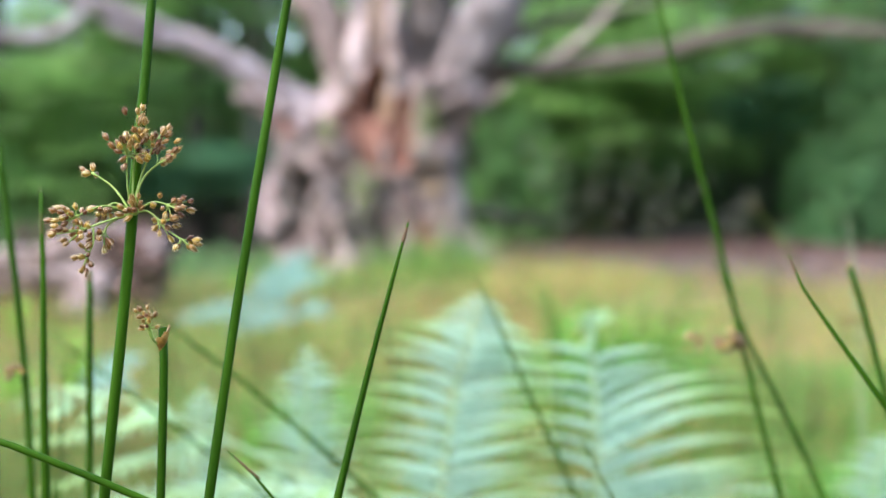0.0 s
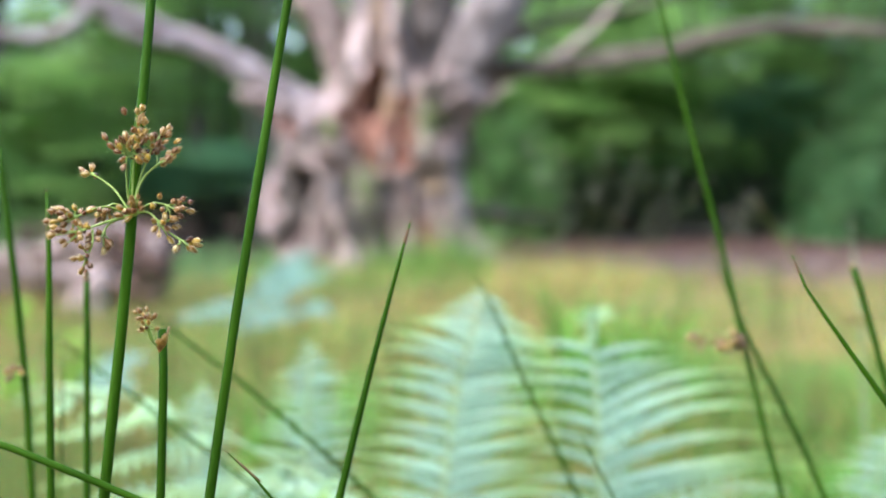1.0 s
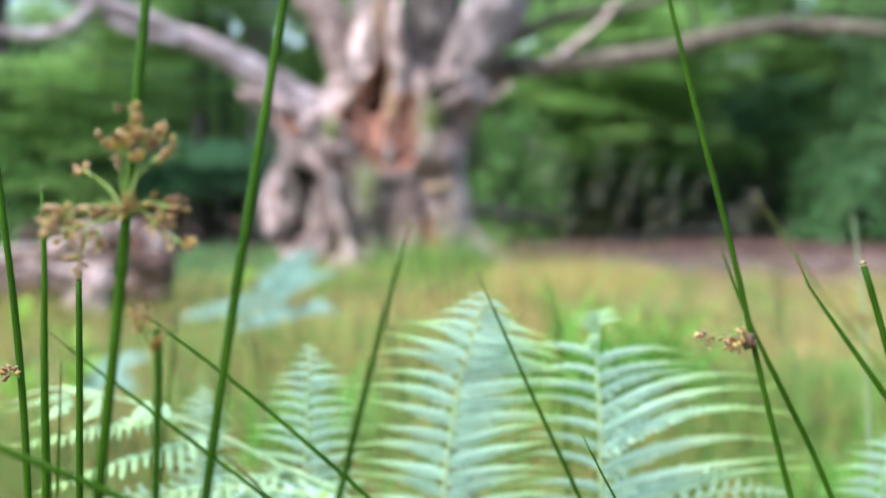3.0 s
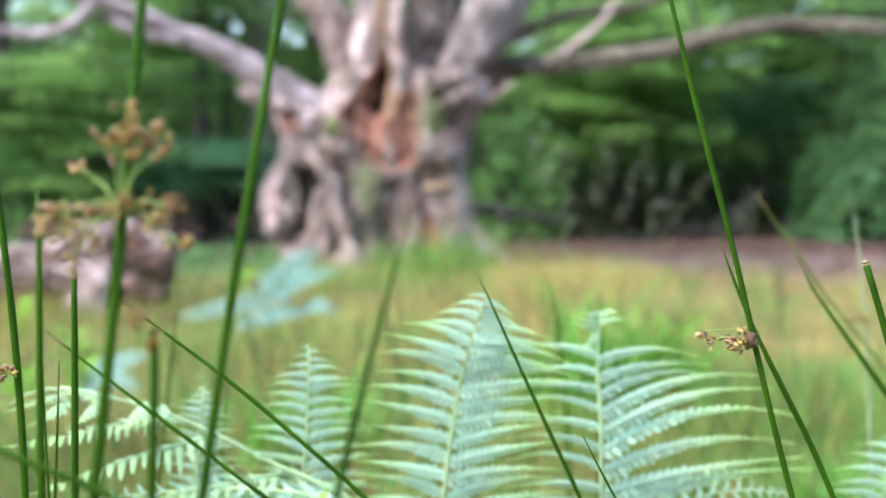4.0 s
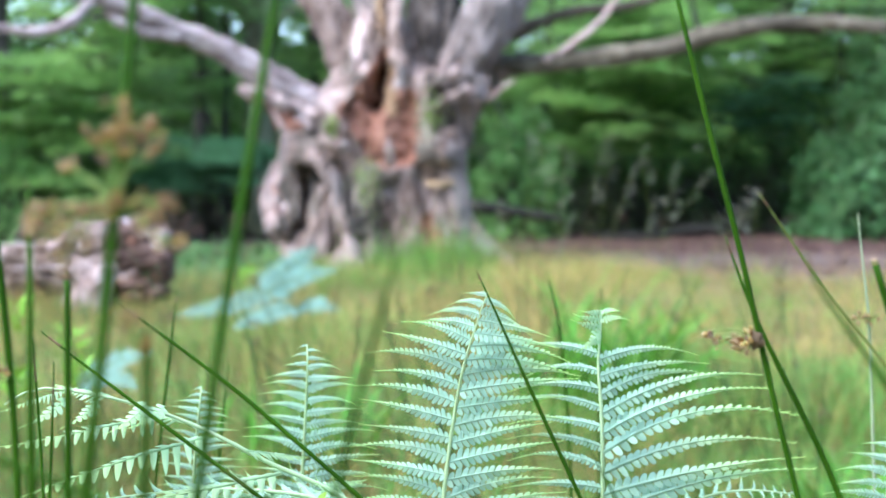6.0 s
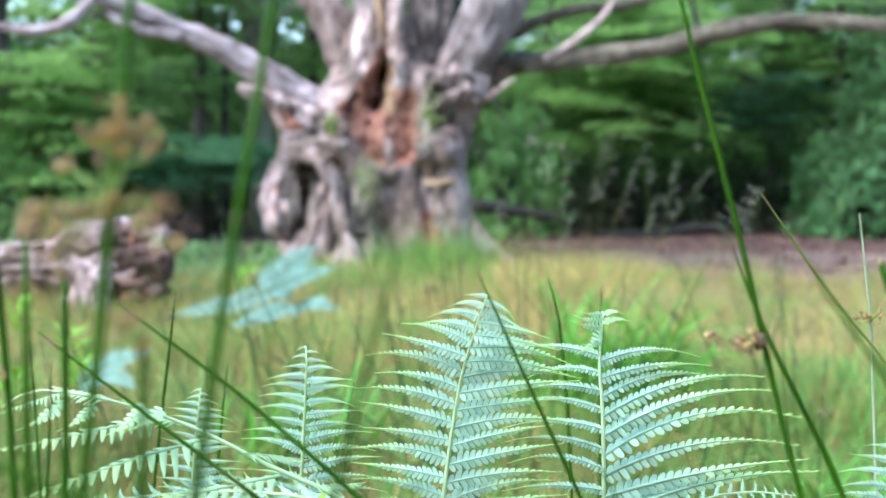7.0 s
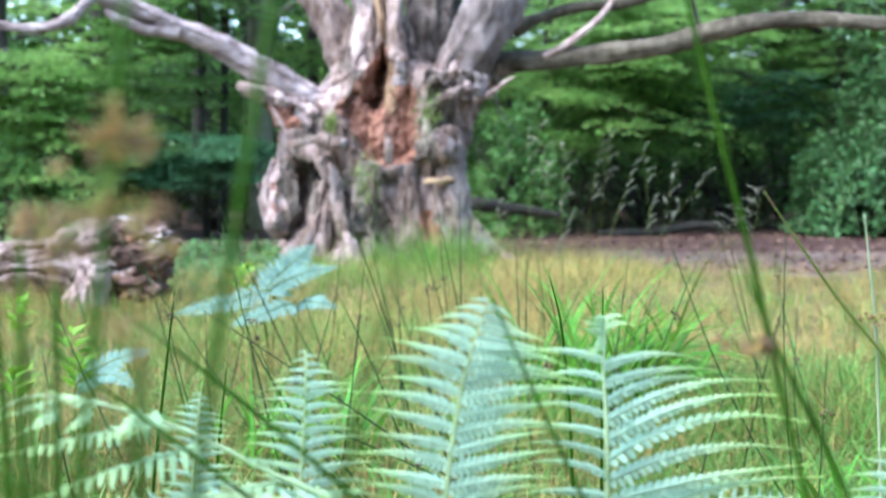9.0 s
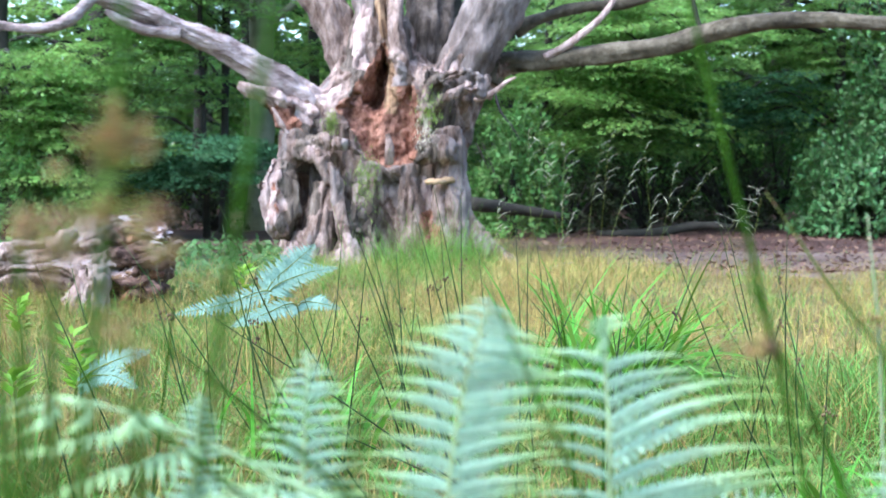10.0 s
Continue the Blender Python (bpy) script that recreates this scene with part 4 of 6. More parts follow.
    limb("limb", [(-0.665, 11.460, 1.732), (-0.600, 11.524, 2.055), (-0.579, 11.589, 2.381), (-0.548, 11.714, 2.903)], [0.10, 0.12, 0.13, 0.07], 90, M_SMOOTH, "torn grey upright limb", ring=40, seed=5, grain=0.05)
    limb("wood_splinter", [(-0.357, 11.180, 1.751), (-0.376, 11.218, 1.931), (-0.399, 11.384, 2.262), (-0.438, 11.497, 2.548)], [0.045, 0.05, 0.045, 0.02], 50, M_BARK, "pale torn strip of wood", ring=20, seed=6, ridges=0.6, grain=0.03)
    limb("wood_splinter", [(-0.466, 11.265, 1.865), (-0.485, 11.291, 1.983), (-0.506, 11.360, 2.170), (-0.518, 11.440, 2.404)], [0.012, 0.026, 0.03, 0.015], 40, M_TAN, "torn yellow heartwood", ring=18, seed=7, ridges=0.7, grain=0.02)
    limb("wood_splinter", [(-0.414, 11.271, 1.560), (-0.417, 11.245, 1.425), (-0.430, 11.219, 1.290), (-0.440, 11.233, 1.158)], [0.012, 0.032, 0.034, 0.012], 40, M_TAN, "torn yellow heartwood", ring=18, seed=8, ridges=0.7, grain=0.02)
    limb("limb", [(-0.194, 11.740, 1.295), (-0.134, 11.820, 1.951), (-0.103, 11.990, 2.392), (-0.070, 12.120, 3.026), (0.016, 12.256, 3.815)],
         [0.17, 0.19, 0.20, 0.17, 0.1], 110, M_STEM, "dark upright stem", ring=40, seed=8, grain=0.05)
    limb("limb", [(0.083, 11.443, 1.370), (0.141, 11.402, 1.570), (0.276, 11.365, 1.858), (0.419, 11.379, 2.150), (0.582, 11.495, 2.502), (0.793, 11.619, 3.021), (1.030, 11.750, 3.686)],
         [0.16, 0.20, 0.225, 0.235, 0.22, 0.17, 0.09], 150, M_SMOOTH, "thick grey limb leaning outwards", ring=48, rough=0.12, ridges=0.15, seed=9, grain=0.04)
    level_limb = limb("limb", [(0.376, 11.672, 1.568), (0.454, 11.657, 1.667), (0.793, 11.559, 1.714), (1.408, 11.361, 1.759), (1.752, 11.263, 1.803), (2.090, 11.167, 1.899), (2.596, 11.071, 1.984), (3.006, 10.970, 1.981), (3.356, 10.869, 1.944), (3.887, 10.767, 1.915), (4.483, 10.671, 1.997)],
         [0.12, 0.10, 0.088, 0.083, 0.08, 0.078, 0.066, 0.06, 0.058, 0.05, 0.03], 150, M_LIMB, "long level green-grey limb", ring=24, rough=0.12, ridges=0.12, seed=10, grain=0.012)
    limb("branch", [(0.597, 11.772, 1.992), (0.806, 11.776, 2.085), (1.086, 11.780, 2.168), (1.492, 11.681, 2.202), (2.028, 11.587, 2.335)], [0.07, 0.055, 0.05, 0.045, 0.02], 40, M_LIMB, "", ring=14, seed=11, grain=0.01)
    limb("branch", [(0.831, 11.460, 1.732), (1.008, 11.414, 1.827), (1.183, 11.370, 1.957), (1.318, 11.376, 2.091), (1.453, 11.386, 2.307)], [0.03, 0.03, 0.028, 0.024, 0.012], 30, M_PALE, "thin pale dead branch", ring=10, seed=12, grain=0.005, under=level_limb)
    limb("branch", [(2.054, 11.168, 1.926), (2.019, 11.173, 2.036), (1.975, 11.182, 2.234)], [0.022, 0.02, 0.012], 10, M_DARKLIMB, "", ring=7, seed=13, under=level_limb)
    limb("branch", [(0.260, 11.243, 1.367), (0.405, 11.195, 1.431), (0.500, 11.149, 1.507), (0.577, 11.100, 1.543)], [0.026, 0.02, 0.014, 0.005], 24, M_PALE, "thin pale dead twig", ring=9, seed=14, grain=0.006)
    limb("branch", [(0.414, 11.196, 1.444), (0.465, 11.138, 1.264), (0.544, 11.133, 1.167), (0.611, 11.128, 1.044)], [0.012, 0.009, 0.007, 0.004], 16, M_DARKLIMB, "", ring=6, seed=15)
    # broken stub and its torn underside
    limb("broken_branch", [(-1.099, 11.236, 1.216), (-1.250, 11.121, 1.342), (-1.420, 11.044, 1.412), (-1.529, 11.006, 1.440), (-1.614, 10.997, 1.474)], [0.11, 0.062, 0.048, 0.036, 0.008], 60, M_PALE, "broken bleached branch stub", ring=26, rough=0.6, freq=9, seed=15, grain=0.05)
    limb("torn_wood", [(-1.163, 11.078, 1.060), (-1.232, 11.075, 1.200), (-1.320, 11.080, 1.305), (-1.424, 11.073, 1.379)], [0.055, 0.06, 0.035, 0.01], 60, M_ROT, "torn orange wood under the stub", ring=30, rough=0.8, freq=13, seed=16, grain=0.07, flat=0.6)
    limb("wood_splinter", [(-1.348, 11.019, 1.302), (-1.286, 11.005, 1.205), (-1.226, 11.010, 1.092)], [0.006, 0.016, 0.012], 24, M_PALE, "grey hanging splinter", ring=10, rough=0.5, freq=14, seed=17, grain=0.015)
    v, f = shape([(-1.260, 11.070, 0.875), (-1.280, 11.013, 0.735), (-1.289, 11.004, 0.538), (-1.263, 10.996, 0.363), (-1.244, 11.091, 0.259)], [0.08, 0.135, 0.15, 0.125, 0.05], 40, ring=28, rough=0.3, freq=5, ridges=0.5, seed=17)
    me = fuse("burl", [(v, f)], 0.013, M_PALE, lambda q: bark_relief(q, 1.1))
    me.materials.append(M_STEM)
    me.materials.append(M_ROT)
    me.polygons.foreach_set("material_index", [1 if p.center.x > -0.70 + 0.10 * noise.noise(p.center * 7) else 2 if noise.noise(p.center * 9 + Vector((3, 0, 0))) > 0.33 else 0 for p in me.polygons])
    part("burl", me, th, "bleached hanging burl")
    limb("wood_splinter", [(-0.419, 10.919, 0.856), (-0.418, 10.885, 0.984), (-0.436, 10.929, 1.089)], [0.03, 0.028, 0.01], 24, M_BARK, "grey upright splinter", ring=12, rough=0.4, seed=23, grain=0.02)
    # bracket fungi
    for px, r in (((-0.054, 10.792, 0.721), 0.085), ((0.044, 10.813, 0.734), 0.05)):
        verts, faces = [(px[0] - TREE[0], px[1] - TREE[1] + 0.08, px[2] - TREE[2])], []
        for i in range(3):
            for k in range(13):
                a = math.pi + math.pi * k / 12
                q = (0.55, 1.0, 0.9)[i]
                dz = (0.022, 0.0, -0.026)[i]
                verts.append((verts[0][0] + r * 1.1 * q * math.cos(a), verts[0][1] + r * 1.3 * q * math.sin(a), verts[0][2] + dz + 0.005 * math.sin(k * 2.1)))
        for k in range(12):
            faces += [(0, 1 + k, 2 + k), (1 + k, 14 + k, 15 + k, 2 + k), (14 + k, 27 + k, 28 + k, 15 + k), (0, 28 + k, 27 + k)]
        part("bracket_fungus", mesh_of("bracket_fungus", verts, faces, M_FUNGUS, True), th, "pale shelf fungus on the bark")
    # moss and small weeds that grow on it
    rng = np.random.default_rng(5)
    for c, n, s, m in (((-0.873, 10.913, 1.158), 320, 0.05, M_MOSS), ((-0.591, 10.732, 0.712), 420, 0.10, M_MOSS), ((-0.106, 10.837, 1.249), 300, 0.09, M_MOSS), ((-0.148, 10.780, 1.097), 160, 0.08, M_SEED)):
        b = np.array(c) - np.array(TREE)
        pos = b + rng.normal(0, 1, (n, 3)) * np.array([s * 0.55, 0.03, s])
        v, f = strips(rng, pos, rng.uniform(0.015, 0.05, n), rng.uniform(0.01, 0.04, n), np.full(n, 0.005))
        tagged(part("moss_tuft", quads("moss_tuft", v, f, m), th), kind="stuff")


build_old_tree()


# ---- fallen log ----
def build_log():
    b = (-1.786, 7.378, 0.03)
    th = thing("fallen_log", b, "weathered grey fallen log with a jagged rotten broken end", "log")

    def shape(pts, radii, n, ring=16, **k):
        return tube_data([(x - b[0], y - b[1], z - b[2], r) for (x, y, z), r in zip(pts, radii)], n, ring=ring, **k)

    body = [shape([(-3.289, 7.883, 0.144), (-2.593, 7.685, 0.192), (-2.182, 7.537, 0.238), (-1.887, 7.439, 0.285), (-1.653, 7.389, 0.294), (-1.522, 7.368, 0.278), (-1.458, 7.367, 0.254)], [0.14, 0.15, 0.165, 0.19, 0.215, 0.20, 0.10], 70, ring=30, rough=0.16, freq=6, ridges=0.2, seed=3),
            shape([(-2.602, 7.538, 0.274), (-2.204, 7.412, 0.349), (-1.981, 7.354, 0.396), (-1.829, 7.336, 0.437), (-1.737, 7.318, 0.485)], [0.04, 0.05, 0.05, 0.04, 0.012], 30, rough=0.3, freq=9, seed=1),
            shape([(-1.732, 7.295, 0.418), (-1.622, 7.257, 0.457), (-1.511, 7.234, 0.412), (-1.419, 7.232, 0.349)], [0.05, 0.055, 0.045, 0.02], 24, rough=0.5, freq=12, seed=2),
            shape([(-1.737, 7.191, 0.336), (-1.602, 7.160, 0.318), (-1.473, 7.160, 0.312), (-1.388, 7.191, 0.334)], [0.03, 0.045, 0.045, 0.015], 24, rough=0.5, freq=12, seed=4)]

    def log_relief(q):
        r = bark_relief(Vector((q.z, q.y, q.x)), 1.0)
        if q.x > 0.04:
            r += 0.03 * noise.noise(Vector((q.x * 6, q.y * 11, q.z * 13))) + 0.02 * noise.noise(q * 22)
        return r

    me = fuse("log", body, 0.009, M_BARK, log_relief)
    for m in (M_LONGPALE, M_LOGEND, M_TAN):
        me.materials.append(m)
    slots = []
    for p in me.polygons:
        x, y, z = p.center
        w = noise.noise(Vector((x * 4, y * 10, z * 10)))
        if x > 0.05 + 0.08 * w:
            s = 1 if p.normal.z > 0.55 and w > 0.22 else 3 if w > 0.3 and p.normal.z > -0.2 else 2
        else:
            s = 1 if w + 0.3 * p.normal.z > 0.48 else 0
        slots.append(s)
    me.polygons.foreach_set("material_index", slots)
    part("log", me, th)
    part("branch_stub", fuse("branch_stub", [shape([(-1.836, 7.238, 0.262), (-1.817, 7.181, 0.122), (-1.823, 7.173, -0.050)], [0.10, 0.115, 0.14], 20, rough=0.3, freq=7, ridges=0.3)], 0.012, M_PALE, lambda q: bark_relief(q, 1.2)), th, "pale grey stub propping the log")
    lg = random.Random(31)
    for i in range(22):
        z = lg.uniform(0.14, 0.46)
        y = 7.26 + lg.uniform(-0.10, 0.14)
        a = Vector((lg.uniform(-1.66, -1.52), y, z))
        e = a + Vector((lg.uniform(0.06, 0.14), lg.uniform(-0.05, 0.03), lg.uniform(-0.05, 0.07)))
        part("splinter", tube("splinter", with_r([tuple(a), tuple(a.lerp(e, 0.55) + Vector((0, 0, lg.uniform(-0.02, 0.02)))), tuple(e)], [0.035, lg.uniform(0.018, 0.032), 0.009]), 16,
                              (M_LOGEND, M_STEM, M_LOGEND, M_LOGEND, M_ROT)[i % 5], base=b, ring=12, rough=0.6, freq=14, grain=0.02, seed=i), th, "jagged rotten splinter")
    for a, e, r in (((-1.80, 7.31, 0.38), (-1.69, 7.27, 0.485), 0.07), ((-2.05, 7.34, 0.36), (-1.925, 7.30, 0.455), 0.055)):
        part("splinter", tube("splinter", with_r([a, tuple(Vector(a).lerp(Vector(e), 0.6)), e], [r, r * 0.7, 0.012]), 22, M_STEM if r > 0.06 else M_PALE, base=b, ring=16, rough=0.6, freq=11, grain=0.03, seed=a[0]), th, "torn upright splinter")
    part("splinter", tube("splinter", with_r([(-1.660, 7.180, 0.105), (-1.618, 7.161, 0.129), (-1.588, 7.183, 0.162)], [0.008, 0.02, 0.01]), 24, M_ROT, base=b, ring=12, rough=0.4, freq=13, grain=0.008), th, "torn orange splinter")


build_log()


# ---- ferns ----
def pinna_mesh(name, n, lobe, curl, material, seed, bare=0.34, fold=(0, 0), blunt=1.0, wide=0.96):
    """One side leaf of a fern frond, a unit long along x: a midrib, paired rounded lobes that shrink, and an undivided tip.
    curl: arch in its plane, droop of the tip, droop out of its plane; fold: degrees by which each side bends back."""
    rng = random.Random(seed)
    v, f = [], []

    def mid(u):
        return (u, 3.6 * curl[0] * u * (1 - u) - curl[1] * u ** 3, -curl[2] * u * u)

    for i in range(n):
        u = (i + 0.6) / n
        core = max(0.0, 1 - u / (1 - bare))
        w = wide / n
        for s in (1, -1):
            ln = lobe * core ** 0.95 * (0.72 if i == 0 else 1.0) * rng.uniform(0.74, 1.14) + 0.015 * (1.02 - u) + 0.004
            x, y, z = mid(u + 0.2 / n * s)
            b = len(v)
            lean = 0.3 + 0.45 * u
            tip = rng.uniform(-0.30, 0.22) * ln
            a = radians(fold[0 if s > 0 else 1] + rng.uniform(-9, 9))
            ca, sa = math.cos(a), math.sin(a)
            ring = ((0, -0.46, 0), (0, 0.46, 0), (0.45, 0.48, -0.04), (0.80, 0.40, -0.07), (0.99, 0.14, -0.12), (0.97, -0.14, -0.12), (0.78, -0.38, -0.07), (0.42, -0.46, -0.04))
            for q, h, e in ring + ((0.5, 0.0, 0.07),):
                d = q * ln
                v.append((x + h * w * (1 - (1 - blunt) * q) + d * lean, y + s * d * ca, z - d * sa + e * ln + tip * q))
            for k in range(8):
                t = (b + k, b + (k + 1) % 8, b + 8)
                f.append(t[::-1] if s < 0 else t)
    k = 11
    for i in range(k):
        x, y, z = mid(i / (k - 1))
        h = 0.011 * (1 - 0.75 * i / (k - 1))
        b = len(v)
        v += [(x, y - h, z), (x, y, z + h * 1.2), (x, y + h, z), (x, y, z - h)]
        if i:
            for j in range(4):
                f.append((b - 4 + j, b + j, b + (j + 1) % 4, b - 4 + (j + 1) % 4))
    return mesh_of(name, v, f, material, True)


FROND_LEAVES = [pinna_mesh("pinna", n, 0.086, (0.03 + 0.015 * k, 0.03 + 0.02 * k, 0.10 + 0.05 * k), M_FERN, 40 + n + k, 0.15, (10, 22)) for n, k in ((17, 0), (19, 1), (18, -1), (20, 2), (18, 1))]
WIDE_LEAVES = [pinna_mesh("pinna", n, 0.058, (0.05 + 0.02 * k, 0.04 + 0.03 * k, 0.08 + 0.05 * k), M_FERN, 20 + n + k, 0.2, (16, 10)) for n, k in ((23, 0), (25, 1), (24, -1), (26, 1), (22, 2))]
BIG_LEAVES = [pinna_mesh("pinna", n, 0.15, (0.02 * k, 0.05, 0.10), M_FERNTIP, 60 + n, 0.03, (2, 36), 0.5, 0.8) for n, k in ((15, 1), (16, -1), (17, 1))]
YOUNG_LEAVES = [pinna_mesh("pinna", n, 0.11, (0.05, 0.02, 0.08), M_FERNTIP, 90 + n, 0.2) for n in (8, 9)]
FAR_LEAVES = [pinna_mesh("pinna", n, 0.20, (0.03 * k, 0.02, 0.06), M_FAREFERN, 80 + n, 0.15) for n, k in ((13, 1), (15, -1))]


def frame_of(a, b, face, size=None):
    """The pose of a unit leaf from a to b with its upper side towards face."""
    a, b = Vector(a), Vector(b)
    x = b - a
    ln = x.length if size is None else size
    x.normalize()
    z = (face - x * face.dot(x)).normalized()
    y = z.cross(x)
    m = Matrix((x, y, z)).transposed().to_4x4()
    return Matrix.Translation(a) @ m @ Matrix.Diagonal((ln, ln, ln, 1))


def fern_frond(rachis, profile, label, leaves, face, seed, pairs=18, name="fern_frond", group="fern fronds", angle=(8, 12), extra=(), width=1.0, radius=0.0014, skip=(0, 0), plain=False):
    """rachis: from the tip down. profile: (share of the way down, length on one side, on the other side)."""
    rng = random.Random(seed)
    p = np.array(rachis, float)
    foot = p[-1] + (p[-1] - p[-2]) * (0.0 if name == "bracken_frond" else 0.3)
    base = Vector((foot[0], foot[1] + 0.02, ground_z(foot[0], foot[1]) - 0.01))
    th = thing(name, base, label, "fern", group)
    full = [tuple(q) for q in p] + [tuple(base + Vector((0, 0, 0.5 * (p[-1][2] - base.z)))), tuple(base)]
    k = len(p)
    rad = [radius * (0.3 + 0.9 * i / (k - 1)) for i in range(k)] + [radius * 1.4, radius * 1.8]
    part("stalk", tube("stalk", with_r(full, rad), 60, M_YRUSH if name == "bracken_frond" else M_RACHIS, base=base, ring=6), th, "pale green stalk")
    line = spline(p, 400)
    prof = np.array(profile)
    if not plain:
        for i in range(pairs):
            s = ((i + 0.3) / pairs) ** 1.25
            if skip[0] < s < skip[1]:
                continue
            for side in (0, 1):
                q = min(1, s + (0.35 / pairs if side else 0))
                j = int(q * 398)
                a = Vector(line[j])
                t = Vector(line[max(0, j - 8)] - line[min(399, j + 8)]).normalized()
                ln = float(np.interp(q, prof[:, 0], prof[:, 1 + side])) * rng.uniform(0.88, 1.08)
                out = t.cross(face).normalized() * (1 if side else -1)
                w = radians(angle[side] + rng.uniform(-5, 5) - 70 * max(0, 0.16 - q) - 45 * max(0, 0.34 - q))
                d = out * math.cos(w) + t * math.sin(w) + face * rng.uniform(-0.06, 0.12)
                ob = part("pinna", rng.choice(leaves), th)
                ob.matrix_basis = Matrix.Translation(-base) @ frame_of(a, a + d * ln, face + Vector((rng.uniform(-0.25, 0.25), 0, rng.uniform(-0.1, 0.3))))
                ob.matrix_basis = ob.matrix_basis @ Matrix.Diagonal((1, (width if side else -width) * (1 + 0.4 * max(0.0, 0.3 - q) / 0.3), 1, 1))
    for a, b, *full in extra:
        ob = part("pinna", rng.choice(YOUNG_LEAVES if full else leaves), th)
        ob.matrix_basis = Matrix.Translation(-base) @ frame_of(a, b, face) @ Matrix.Diagonal((1, full[0] if full else width if b[0] < a[0] else -width, 1, 1))
    return th


FACE = Vector((0.05, -0.96, 0.28))
FERN = "pale mint-green fern frond standing among the rushes"
fern_centre = fern_frond([(0.0259, 0.7972, 0.6374), (0.0181, 0.8047, 0.6130), (0.0122, 0.8123, 0.5917), (0.0055, 0.8192, 0.5530), (0.0003, 0.8257, 0.5093), (-0.0032, 0.8324, 0.4663)],
    [(0, 0.0150, 0.0130), (0.05, 0.0240, 0.0310), (0.15, 0.0390, 0.0500), (0.27, 0.0550, 0.0636), (0.45, 0.0585, 0.0688), (0.7, 0.0619, 0.0705), (1, 0.0654, 0.0731)], "tall " + FERN, FROND_LEAVES, FACE, 1, 17, width=1.0, angle=(6, 17))
fern_right = fern_frond([(0.0998, 0.8568, 0.6220), (0.0984, 0.8561, 0.6075), (0.0973, 0.8553, 0.5897), (0.0991, 0.8539, 0.5611), (0.1011, 0.8599, 0.5015), (0.1025, 0.8664, 0.4567)],
    [(0, 0.0138, 0.0138), (0.06, 0.0189, 0.0172), (0.14, 0.0473, 0.0533), (0.22, 0.0533, 0.0671), (0.32, 0.0568, 0.0903), (0.45, 0.0602, 0.1118), (0.6, 0.0619, 0.1204), (0.8, 0.0645, 0.1290), (1, 0.0688, 0.1290)],
    "wide " + FERN, WIDE_LEAVES, FACE, 2, 14, width=0.9, skip=(-0.1, 0.15), angle=(9, 13), extra=[((0.0994, 0.8565, 0.6174), (0.0812, 0.8481, 0.6204), 1.5), ((0.0994, 0.8565, 0.6160), (0.1151, 0.8479, 0.6175), 1.5), ((0.0998, 0.8567, 0.6210), (0.0854, 0.8482, 0.6228), 1.5), ((0.0998, 0.8567, 0.6210), (0.1108, 0.8482, 0.6224), 1.5), ((0.0984, 0.8562, 0.6092), (0.0817, 0.8385, 0.5981), 1.5), ((0.0994, 0.8563, 0.6128), (0.0801, 0.8436, 0.6173), 1.5), ((0.0987, 0.8559, 0.6039), (0.0863, 0.8430, 0.6033), 1.5)])
fern_left = fern_frond([(-0.0848, 0.8558, 0.6010), (-0.0845, 0.8553, 0.5897), (-0.0864, 0.8625, 0.5597), (-0.0887, 0.8697, 0.5293), (-0.0911, 0.8769, 0.4976), (-0.0934, 0.8840, 0.4668)],
    [(0, 0.0069, 0.0069), (0.06, 0.0138, 0.0138), (0.15, 0.0258, 0.0258), (0.35, 0.0344, 0.0378), (0.6, 0.0378, 0.0533), (1, 0.0396, 0.0516)], "small " + FERN, FROND_LEAVES, FACE, 3, 16, angle=(9, 14))
fern_small = fern_frond([(-0.1549, 0.8803, 0.5709), (-0.1557, 0.8797, 0.5607), (-0.1590, 0.8875, 0.5408), (-0.1625, 0.8948, 0.5131), (-0.1647, 0.9021, 0.4849)],
    [(0, 0.0069, 0.0069), (0.15, 0.0189, 0.0189), (0.4, 0.0224, 0.0275), (0.7, 0.0258, 0.0387), (1, 0.0258, 0.0430)], "small " + FERN, FROND_LEAVES, FACE, 4, 13)
